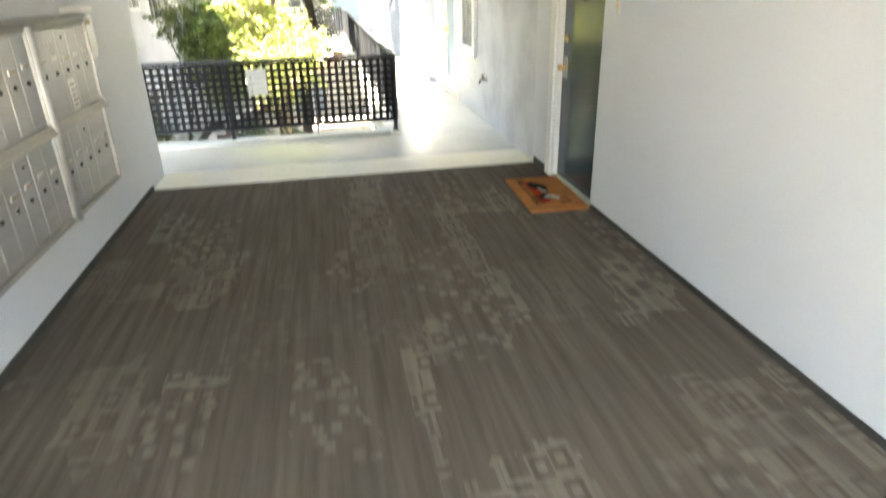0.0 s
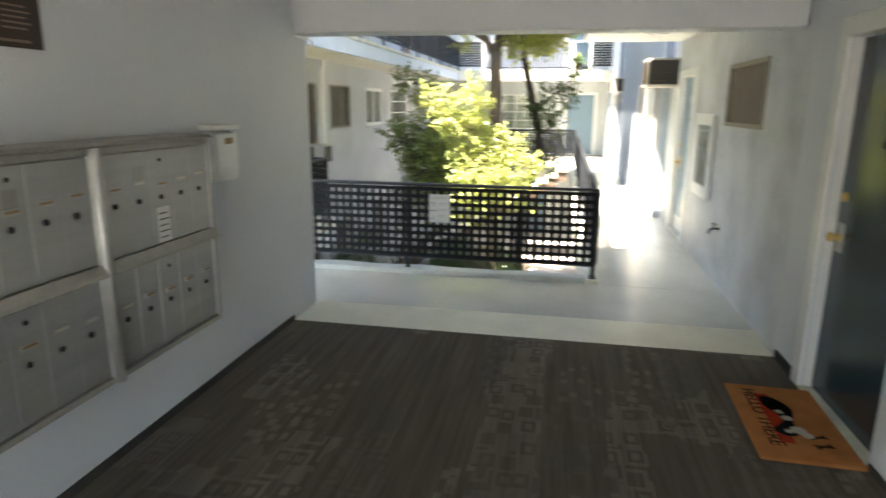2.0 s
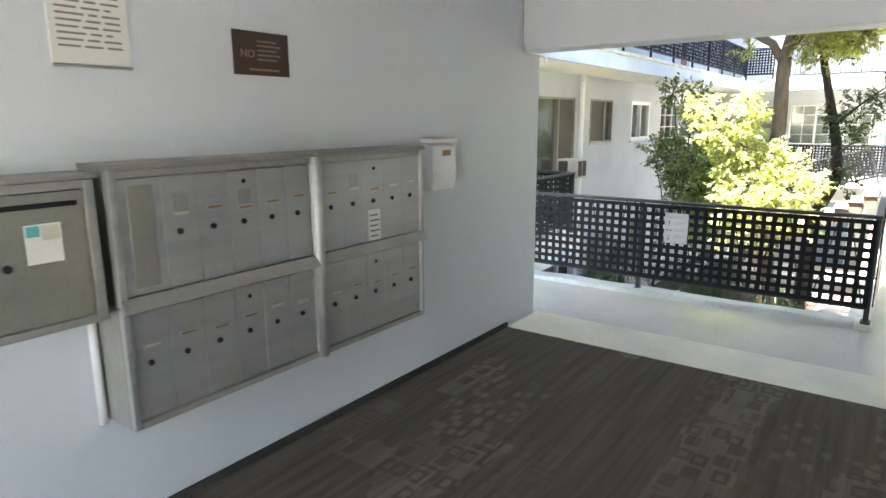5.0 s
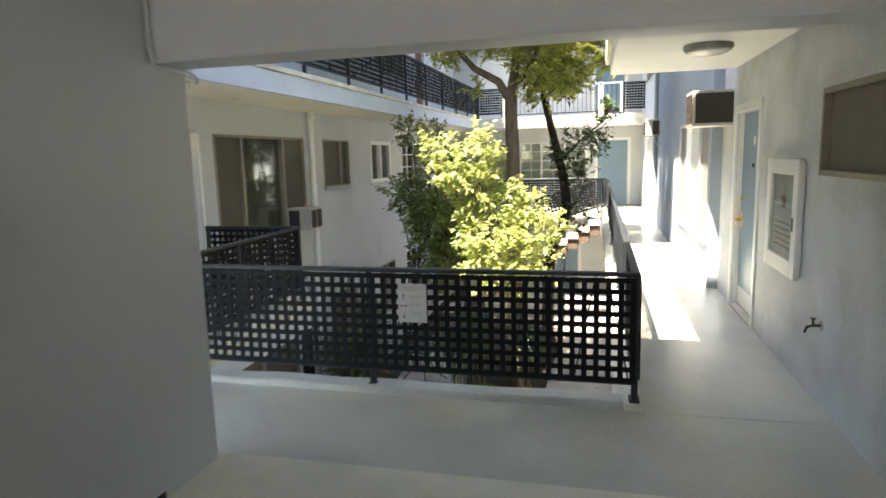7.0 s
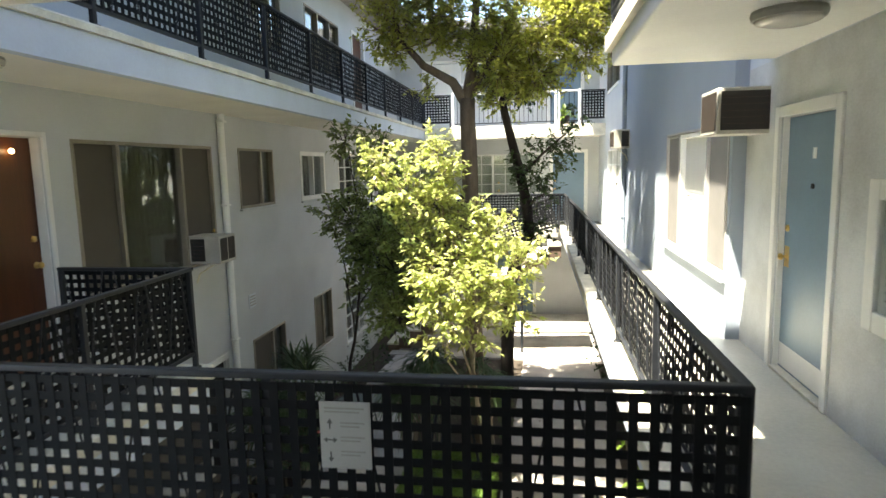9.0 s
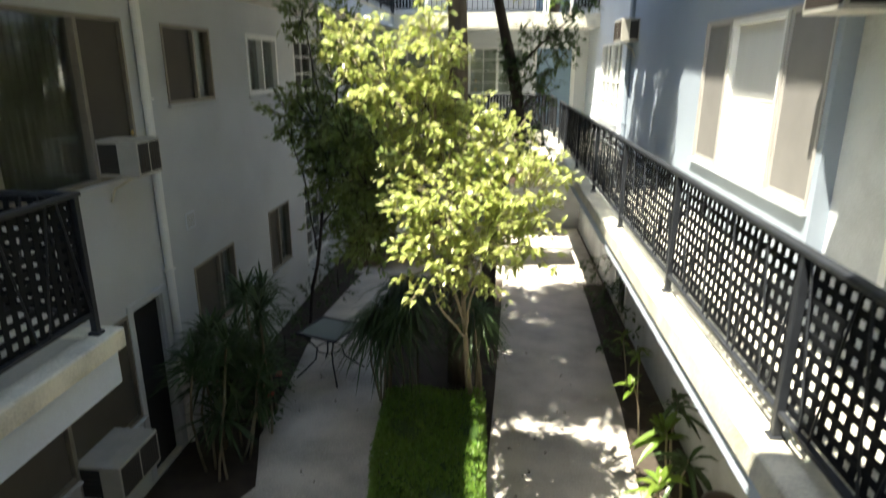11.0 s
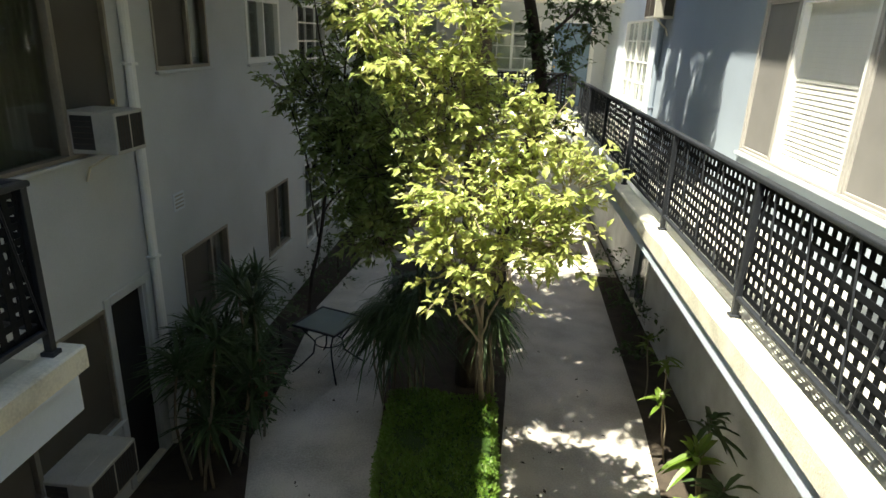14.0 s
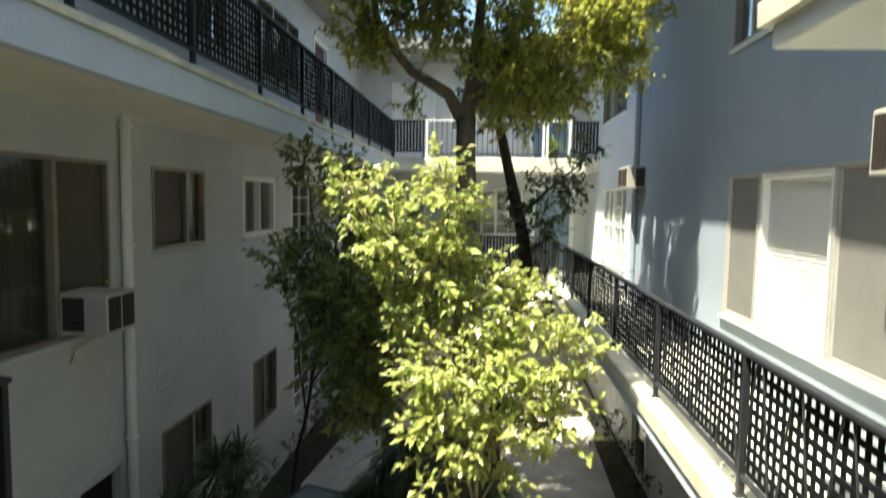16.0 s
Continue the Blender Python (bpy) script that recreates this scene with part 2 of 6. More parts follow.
# rooms behind the windows: their dimness is put into this dark beige
ROOM = mat("dark_beige_room_fill", (0.16, 0.145, 0.12), 0.85, vary=0.06, scale=2, fine=60, bump=0.1)
AC_CASE = mat("beige_ac_casing", (0.46, 0.44, 0.39), 0.5, vary=0.08, scale=5, fine=60, bump=0.05)
AC_DARK = mat("dark_ac_grille", (0.03, 0.028, 0.025), 0.6, vary=0.1, scale=20, fine=90, bump=0.2)
GLASS = glass_mat("window_glass", (0.80, 0.84, 0.82))
GLASS_CLEAR = glass_mat("cabinet_glass", (0.94, 0.95, 0.94), 0.3)
FROST = mat("frosted_lamp_glass", (0.62, 0.60, 0.54), 0.25, vary=0.05, scale=8, fine=60, bump=0.02)
BARK = mat("grey_brown_bark", (0.15, 0.115, 0.08), 0.9, vary=0.2, scale=4, fine=30, bump=0.9, stretch=(3, 3, 0.7))
BARK_DARK = mat("dark_bark", (0.055, 0.042, 0.034), 0.9, vary=0.2, scale=4, fine=30, bump=0.9, stretch=(3, 3, 0.7))
CANE = mat("pale_cane", (0.26, 0.22, 0.15), 0.8, vary=0.15, scale=8, fine=50, bump=0.4)
LEAF = mat("bright_leaf", (0.30, 0.34, 0.107), 0.30, vary=0.1, scale=2, fine=30, bump=0.1, obj_random=0.5, trans=0.36)
# darker copy of LEAF: the facade-side shade is put into the colour
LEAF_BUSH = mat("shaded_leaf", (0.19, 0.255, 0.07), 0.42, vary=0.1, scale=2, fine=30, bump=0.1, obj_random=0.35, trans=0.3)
SKIRT = mat("dark_carpet_edge", (0.05, 0.045, 0.037), 0.9, vary=0.1, scale=4, fine=200, bump=0.3)
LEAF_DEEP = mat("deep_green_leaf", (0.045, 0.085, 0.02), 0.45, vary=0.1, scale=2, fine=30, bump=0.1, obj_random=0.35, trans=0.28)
LEAF_CROWN = mat("crown_leaf", (0.28, 0.30, 0.055), 0.45, vary=0.1, scale=2, fine=30, bump=0.1, obj_random=0.35, trans=0.38)
LEAF_HEDGE = mat("hedge_leaf", (0.11, 0.20, 0.03), 0.45, vary=0.1, scale=2, fine=30, bump=0.1, obj_random=0.35, trans=0.3)
LEAF_STRAP = mat("strap_leaf", (0.05, 0.09, 0.03), 0.4, vary=0.1, scale=3, fine=20, bump=0.1, obj_random=0.3, trans=0.2)
LEAF_LIME = mat("lime_strap_leaf", (0.13, 0.20, 0.03), 0.4, vary=0.1, scale=3, fine=20, bump=0.1, obj_random=0.3, trans=0.3)
PETAL = mat("pink_petal", (0.62, 0.12, 0.10), 0.6, vary=0.1, scale=9, fine=60, bump=0.05)
ROOF = mat("roof_gravel", (0.32, 0.30, 0.28), 0.9, vary=0.15, scale=5, fine=80, bump=0.6)
STEP_TILE = mat("terracotta_step", (0.17, 0.115, 0.085), 0.7, vary=0.12, scale=6, fine=60, bump=0.2)
CARPET = carpet_mat()


# ---- mesh helpers ----
def box(bm, x0, x1, y0, y1, z0, z1, bevel=0.0, m=None):
    g = bmesh.ops.create_cube(bm, size=1.0)
    vs = g["verts"]
    for v in vs:
        v.co = Vector((x0 + (v.co.x + 0.5) * (x1 - x0), y0 + (v.co.y + 0.5) * (y1 - y0), z0 + (v.co.z + 0.5) * (z1 - z0)))
    if bevel:
        es = {e for v in vs for e in v.link_edges}
        r = bmesh.ops.bevel(bm, geom=list(es), offset=bevel, segments=2, affect="EDGES", profile=0.5)
        vs = list({v for f in r["faces"] for v in f.verts} | {v for v in vs if v.is_valid})
    if m is not None:
        bmesh.ops.transform(bm, matrix=m, verts=[v for v in vs if v.is_valid])
    return vs


def tube(bm, pts, radii, n=8, cap=True):
    """A tapered limb through pts."""
    pts = [Vector(p) for p in pts]
    rings = []
    for i, p in enumerate(pts):
        d = (pts[min(i + 1, len(pts) - 1)] - pts[max(i - 1, 0)]).normalized()
        u = d.orthogonal().normalized() if i == 0 else (u - d * u.dot(d)).normalized()
        w = d.cross(u)
        rings.append([bm.verts.new(p + radii[i] * (math.cos(a) * u + math.sin(a) * w)) for a in [2 * math.pi * k / n for k in range(n)]])
    for a, b in zip(rings, rings[1:]):
        for k in range(n):
            bm.faces.new((a[k], a[(k + 1) % n], b[(k + 1) % n], b[k]))
    if cap:
        bm.faces.new(rings[0][::-1])
        bm.faces.new(rings[-1])


def disc(bm, centre, axis, r, depth, n=20):
    """A short cylinder from centre along axis."""
    c, a = Vector(centre), Vector(axis).normalized()
    tube(bm, [c, c + a * depth], [r, r], n)


def finish(name, bm, material, smooth=False):
    bmesh.ops.recalc_face_normals(bm, faces=bm.faces)
    me = bpy.data.meshes.new(name)
    bm.to_mesh(me)
    bm.free()
    me.materials.append(material)
    if smooth:
        me.shade_smooth()
    return new(name, me)


def part(name, bm, material, parent, label="", smooth=False):
    ob = finish(name, bm, material, smooth)
    ob.parent = parent
    if label:
        tagged(ob, label)
    return ob


def boxpart(name, parent, material, x0, x1, y0, y1, z0, z1, bevel=0.0, label=""):
    bm = bmesh.new()
    box(bm, min(x0, x1), max(x0, x1), min(y0, y1), max(y0, y1), min(z0, z1), max(z0, z1), bevel)
    return part(name, bm, material, parent, label)


def thing(name, label, category, at=(0, 0, 0), group="", kind="", turn=0.0):
    ob = new(name)
    ob.empty_display_size = 0.1
    ob.matrix_basis = pose(*at, 0, 0, turn)
    return tagged(ob, label, category, group, kind)


def structure(name, bm, material, label, category="wall"):
    return tagged(finish(name, bm, material), label, category, "", "structure")


def slab(name, x0, x1, y0, y1, z0, z1, material, label, category, bevel=0.0):
    bm = bmesh.new()
    box(bm, x0, x1, y0, y1, z0, z1, bevel)
    return structure(name, bm, material, label, category)


def wall(name, p0, p1, z0, z1, thick, material, label, holes=()):
    """A wall from p0 to p1 whose face lies on that line and whose body lies to its right; holes are (s0, s1, z0, z1)."""
    p0, p1 = Vector((*p0, 0)), Vector((*p1, 0))
    way = (p1 - p0).normalized()
    back = Vector((way.y, -way.x, 0)) * thick
    length = (p1 - p0).length
    ss = sorted({0.0, length, *[v for h in holes for v in h[:2]]})
    zs = sorted({z0, z1, *[v for h in holes for v in h[2:]]})
    bm = bmesh.new()
    cache = {}

    def vert(i, j, k):
        if (i, j, k) not in cache:
            cache[(i, j, k)] = bm.verts.new(p0 + way * ss[i] + back * k + Vector((0, 0, zs[j])))
        return cache[(i, j, k)]

    def solid(i, j):
        if not (0 <= i < len(ss) - 1 and 0 <= j < len(zs) - 1):
            return False
        s, z = (ss[i] + ss[i + 1]) / 2, (zs[j] + zs[j + 1]) / 2
        return not any(h[0] < s < h[1] and h[2] < z < h[3] for h in holes)

    for i in range(len(ss) - 1):
        for j in range(len(zs) - 1):
            if not solid(i, j):
                continue
            for k in (0, 1):
                bm.faces.new([vert(i, j, k), vert(i + 1, j, k), vert(i + 1, j + 1, k), vert(i, j + 1, k)])
            for di, dj, a, b in ((-1, 0, (0, 0), (0, 1)), (1, 0, (1, 0), (1, 1)), (0, -1, (0, 0), (1, 0)), (0, 1, (0, 1), (1, 1))):
                if not solid(i + di, j + dj):
                    bm.faces.new([vert(i + a[0], j + a[1], 0), vert(i + b[0], j + b[1], 0), vert(i + b[0], j + b[1], 1), vert(i + a[0], j + a[1], 1)])
    return structure(name, bm, material, label)


def text_part(words, size, material, parent, m, label=""):
    cu = bpy.data.curves.new("lettering", "FONT")
    cu.body, cu.size, cu.extrude, cu.align_x = words, size, 0.001, "CENTER"
    tmp = bpy.data.objects.new("lettering_curve", cu)
    scene.collection.objects.link(tmp)
    me = bpy.data.meshes.new_from_object(tmp.evaluated_get(bpy.context.evaluated_depsgraph_get()))
    bpy.data.objects.remove(tmp)
    bpy.data.curves.remove(cu)
    me.materials.clear()
    me.materials.append(material)
    me.transform(m)
    ob = new("lettering", me)
    ob.parent = parent
    if label:
        tagged(ob, label)
    return ob


# ---- the setting ----
XL, XR, XE, GROUND, YF = -2.605, 3.535, 3.42, -2.82, 18.1
LANDING_Y, SOFFIT_Z, UPPER_Z, EAVES = 1.56, 2.48, 2.74, 5.35
STREET_Y = -7.2

# ground of the courtyard, and the street side behind the passage
slab("ground", -60, 60, STREET_Y - 0.2, 80, GROUND - 0.6, GROUND - 0.05, SOIL, "dark bare soil of the planting beds", "ground")
# unseen forecourt, added so that sunlight bounces into the passage
slab("pavement", -60, 60, -80, STREET_Y, GROUND, -0.02, CONCRETE_PINK, "pale concrete forecourt before the passage", "pavement")

# passage
slab("floor_passage", 0, XR, STREET_Y, 0, -0.3, 0.0, CARPET, "dark brown carpet patterned with squares and streaks", "carpet")
slab("floor_landing", XL, XR + 0.05, 0.0, LANDING_Y, -0.3, -0.006, DECK, "pale painted deck of the landing", "floor", 0.004)
slab("deck_strip", 0, XR, 0.0, 0.52, -0.006, 0.0, DECK_EDGE, "cream worn strip between carpet and deck", "floor")
wall("wall_mailboxes", (0, 0.45), (0, STREET_Y), -0.02, 2.55, 0.25, STUCCO_IN, "smooth pale grey painted passage wall")
D1 = (-1.36, -0.47, 0.0, 2.05)
wall("wall_passage_doors", (XR, STREET_Y), (XR, 0.05), 0, 2.55, 0.25, STUCCO_IN, "smooth pale grey painted passage wall with a door",
     [(D1[0] - STREET_Y, D1[1] - STREET_Y, D1[2], D1[3])])
KW = (0.95, 2.11, 1.50, 2.06)
D2 = (3.74, 4.69, 0.0, 2.05)
wall("wall_gallery_doors", (XR + 0.012, 0.05), (XR + 0.012, 5.5), -0.03, 2.53, 0.25, SCUFFED, "scuffed pale stucco wall along the walkway",
     [(KW[0] - 0.05, KW[1] - 0.05, KW[2], KW[3]), (D2[0] - 0.05, D2[1] - 0.05, D2[2], D2[3])])
# unseen wall, added to cut the light that enters from the street end
wall("wall_light_block", (XR, STREET_Y), (0.0, STREET_Y), 0.0, 2.55, 0.2, STUCCO_IN, "painted wall round the street entrance", [(0.75, 2.65, 0.0, 2.15)])
slab("ceiling_passage", -0.25, XR + 0.25, STREET_Y, 0.2, 2.55, 2.74, STUCCO_IN, "smooth painted passage ceiling", "ceiling")
slab("beam", 0.0, XR, 0.2, 0.45, 2.18, 2.55, STUCCO_IN, "painted beam over the passage mouth", "beam", 0.012)
slab("baseboard", 0, 0.012, STREET_Y, -0.01, 0, 0.045, SKIRT, "dark carpet skirting along the wall", "skirting")
slab("baseboard", XR - 0.012, XR, STREET_Y, D1[0] - 0.02, 0, 0.035, SKIRT, "dark carpet skirting along the wall", "skirting")
slab("baseboard", XR - 0.012, XR, D1[1] + 0.12, -0.01, 0, 0.06, SKIRT, "dark carpet skirting along the wall", "skirting")


def kerb(name, x0, x1, y0, y1, z0, z1, material, label, axis):
    """A slab edge or kerb with a slightly wavy, rounded top."""
    bm = bmesh.new()
    nseg = max(2, int(max(x1 - x0, y1 - y0) / 0.12))
    prev = None
    for i in range(nseg + 1):
        f = i / nseg
        wob = 0.013 * noise.noise(Vector((f * (x1 - x0) * 2.3, f * (y1 - y0) * 2.3, x0)))
        if axis == "x":
            x = x0 + f * (x1 - x0)
            ring = [(x, y0, z0), (x, y0, z1 + wob - 0.012), (x, y0 + 0.012, z1 + wob), (x, y1 - 0.012, z1 + wob), (x, y1 + wob, z1 - 0.012), (x, y1 + wob, z0)]
        else:
            y = y0 + f * (y1 - y0)
            ring = [(x0, y, z0), (x0 + wob, y, z1 + wob - 0.012), (x0 + 0.012, y, z1 + wob), (x1 - 0.012, y, z1 + wob), (x1, y, z1 - 0.012), (x1, y, z0)]
        ring = [bm.verts.new(p) for p in ring]
        if prev:
            for k in range(6):
                bm.faces.new((prev[k], prev[(k + 1) % 6], ring[(k + 1) % 6], ring[k]))
        else:
            bm.faces.new(ring)
        prev = ring
    bm.faces.new(prev[::-1])
    return structure(name, bm, material, label, "kerb")


RAIL_Y, RAIL_X, GAL_X, GAL_Y = 1.63, 2.37, -1.33, 4.16
kerb("kerb_landing", GAL_X + 0.08, RAIL_X - 0.07, LANDING_Y, RAIL_Y + 0.10, -0.3, 0.045, DECK_KERB_SHADE, "low weathered kerb at the landing's edge", "x")
slab("floor_walkway", 2.42, XR + 0.05, LANDING_Y, YF, -0.22, -0.006, DECK, "pale painted concrete walkway floor", "floor")
kerb("kerb_walkway", 2.24, 2.42, LANDING_Y + 0.002, 16.4, -0.11, 0.035, CREAM, "cream painted concrete lip under the railing", "y")
slab("slab_edge_walkway", 2.262, 2.44, RAIL_Y + 0.12, 16.4, -0.245, -0.11, FASCIA, "pale blue edge of the walkway slab", "slab edge", 0.01)
slab("ceiling_under_walkway", 2.44, XR, RAIL_Y + 0.12, YF, -0.27, -0.22, SOFFIT, "underside of the walkway slab", "ceiling")
UD = (11.4, 12.3, GROUND, -0.83)
wall("wall_under_walkway", (3.46, 0.0), (3.46, YF), GROUND - 0.2, -0.27, 0.2, SCUFFED, "dirty pale stucco wall under the walkway", [UD])
slab("floor_gallery_left", XL, GAL_X - 0.06, LANDING_Y, GAL_Y - 0.04, -0.3, -0.006, DECK, "pale painted gallery floor", "floor")
kerb("kerb_gallery_left", GAL_X - 0.06, GAL_X + 0.10, LANDING_Y + 0.002, GAL_Y + 0.10, -0.1, 0.03, CREAM, "cream painted lip of the gallery slab", "y")
slab("slab_edge_gallery", GAL_X - 0.06, GAL_X + 0.06, LANDING_Y + 0.002, GAL_Y + 0.06, -0.34, -0.1, FASCIA, "pale painted edge of the gallery slab", "slab edge")
kerb("kerb_gallery_end", XL, GAL_X - 0.06, GAL_Y - 0.04, GAL_Y + 0.08, -0.3, 0.028, CREAM, "cream painted lip of the gallery slab", "x")
wall("wall_under_landing", (XL, 1.2), (3.46, 1.2), GROUND - 0.2, -0.3, 0.2, STUCCO, "pale stucco wall under the landing")

# openings on the west facade: (y0, y1, z0, z1)
UP_W = {"door": (3.23, 4.13, 0.0, 2.05), "slider": (4.47, 6.95, 0.55, 2.05), "w2": (7.68, 8.86, 1.18, 2.05), "w3": (10.02, 11.33, 1.16, 2.05), "w4": (12.17, 13.90, 0.84, 2.05)}
LOW_W = {"patio": (4.25, 6.36, -2.0, -0.83), "patio_door": (6.43, 7.0, GROUND, -0.83), "l1": (7.79, 8.98, -1.78, -0.80), "l2": (10.38, 11.38, -1.77, -0.71), "l3": (12.27, 13.91, -2.21, -0.67)}
TOP_W = {"t1": (8.6, 9.5, 3.6, 4.75), "t2": (10.6, 12.6, 3.6, 4.75), "t3": (13.6, 14.5, UPPER_Z, 4.8)}
holes_w = [(YF - b, YF - a, c, d) for grp in (UP_W, LOW_W, TOP_W) for a, b, c, d in grp.values()]
wall("wall_west", (XL, YF), (XL, 0.45), GROUND - 0.2, EAVES, 0.22, STUCCO_W, "weathered grey stucco courtyard facade with windows", holes_w)
UW = -1.5
slab("slab_upper_west", XL, UW - 0.06, 0.45, YF - 1.4, SOFFIT_Z, UPPER_Z - 0.05, SOFFIT, "cream underside of the upper gallery", "gallery slab")
kerb("fascia_upper_west", UW - 0.06, UW + 0.03, 0.45, YF - 1.4, SOFFIT_Z - 0.015, UPPER_Z - 0.03, FASCIA, "pale blue edge of the upper gallery slab", "y")
kerb("lip_upper_west", UW - 0.12, UW + 0.05, 0.45, YF - 1.4, UPPER_Z - 0.03, UPPER_Z + 0.03, CREAM, "cream lip along the upper gallery", "y")
slab("roof_west", XL - 6, -1.6, STREET_Y, YF + 6, EAVES, EAVES + 0.25, ROOF, "flat roof edge over the upper gallery", "roof")

# east wing
SHUT = (5.58, 8.42, 0.57, 2.08)
BAY = (13.3, 15.7, 0.52, 2.04)
TOP_E = [(7.55, 8.5, 3.4, 4.75), (13.6, 16.0, 3.5, 4.75)]
BAY_Y = 12.62
wall("wall_east", (XE, 5.5), (XE, BAY_Y), -0.02, EAVES, 0.25, STUCCO_BLUE, "blue-grey stucco wall with a shuttered window",
     [(h[0] - 5.5, h[1] - 5.5, h[2], h[3]) for h in (SHUT, TOP_E[0])])
wall("wall_east_far", (XE, BAY_Y), (XE, YF), -0.02, EAVES, 0.25, STUCCO, "pale stucco wall with a white grid window",
     [(h[0] - BAY_Y, h[1] - BAY_Y, h[2], h[3]) for h in (BAY, TOP_E[1])])
wall("wall_east_upper", (XR + 0.012, 0.45), (XR + 0.012, 5.5), 2.53, EAVES, 0.25, STUCCO, "pale stucco upper wall", [(2.6, 3.5, UPPER_Z + 0.03, 4.78)])
UE, UEY = 2.24, 4.85
slab("slab_upper_east", UE, XR + 0.01, 0.45, UEY, 2.53, UPPER_Z + 0.0, SOFFIT_E, "white underside of the upper landing", "gallery slab", 0.02)
kerb("lip_upper_east", UE - 0.05, UE + 0.08, 0.45, UEY + 0.05, UPPER_Z - 0.09, UPPER_Z + 0.05, CREAM, "cream lip of the upper landing slab", "y")
slab("roof_east", 2.235, 12, STREET_Y, YF + 6, EAVES, EAVES + 0.25, ROOF, "flat roof overhanging the east wing", "roof")
slab("roof_south", -1.6, 2.235, STREET_Y, 1.86, EAVES, EAVES + 0.25, ROOF, "flat roof over the entrance wing", "roof")
# front part is unseen, carried out to 1.95 to shade the landing
slab("slab_upper_south", XL, UE, 0.45, 1.95, SOFFIT_Z + 0.02, UPPER_Z - 0.06, SOFFIT, "cream underside of the upper landing", "gallery slab")
wall("wall_south_upper", (XL, 0.44), (XR, 0.44), UPPER_Z, EAVES, 0.2, STUCCO, "pale stucco upper wall of the entrance wing")

# north wing
NH = {"n1": (-1.96, -0.85, 0.85, 2.04), "n2": (-0.4, 1.75, 0.85, 2.04), "door": (2.08, 3.02, 0.0, 2.04)}
LOW_N = {"m1": (-1.9, -0.6, -2.1, -0.9), "m2": (0.4, 1.5, GROUND, -0.9)}
TOP_N = {"u1": (-1.7, -0.7, UPPER_Z, 4.75), "u2": (-0.2, 1.2, 3.6, 4.75), "u3": (2.0, 2.9, UPPER_Z, 4.75)}
nh = [(3.7 - h[1], 3.7 - h[0], h[2], h[3]) for g in (NH, LOW_N, TOP_N) for h in g.values()]
# the north wall's shade is put into its greyer stucco colour
wall("wall_north", (3.7, YF), (XL - 0.2, YF), GROUND - 0.2, EAVES, 0.22, STUCCO_W, "pale grey stucco facade across the courtyard", nh)
GAL_N = 16.5
slab("floor_gallery_north", XL, 2.42, GAL_N, YF, -0.25, -0.006, DECK, "pale gallery floor before the north doors", "floor")
kerb("lip_gallery_north", XL, 2.18, GAL_N - 0.08, GAL_N + 0.1, -0.27, 0.03, CREAM, "cream lip of the north gallery", "x")
slab("slab_upper_north", XL, XE, GAL_N, YF, SOFFIT_Z, UPPER_Z - 0.03, SOFFIT, "cream underside of the upper north gallery", "gallery slab")
kerb("fascia_upper_north", UW + 0.05, XE, GAL_N - 0.12, GAL_N + 0.02, SOFFIT_Z - 0.03, UPPER_Z + 0.03, CREAM, "cream edge of the upper north gallery", "x")
# unseen overhang, carried out to 16.45 to shade the upper north gallery
slab("roof_north", -1.6, 2.235, 16.45, YF + 6, EAVES, EAVES + 0.25, ROOF, "flat roof over the north wing", "roof")


# ---- railings ----
PITCH, STRIP = 0.078, 0.036


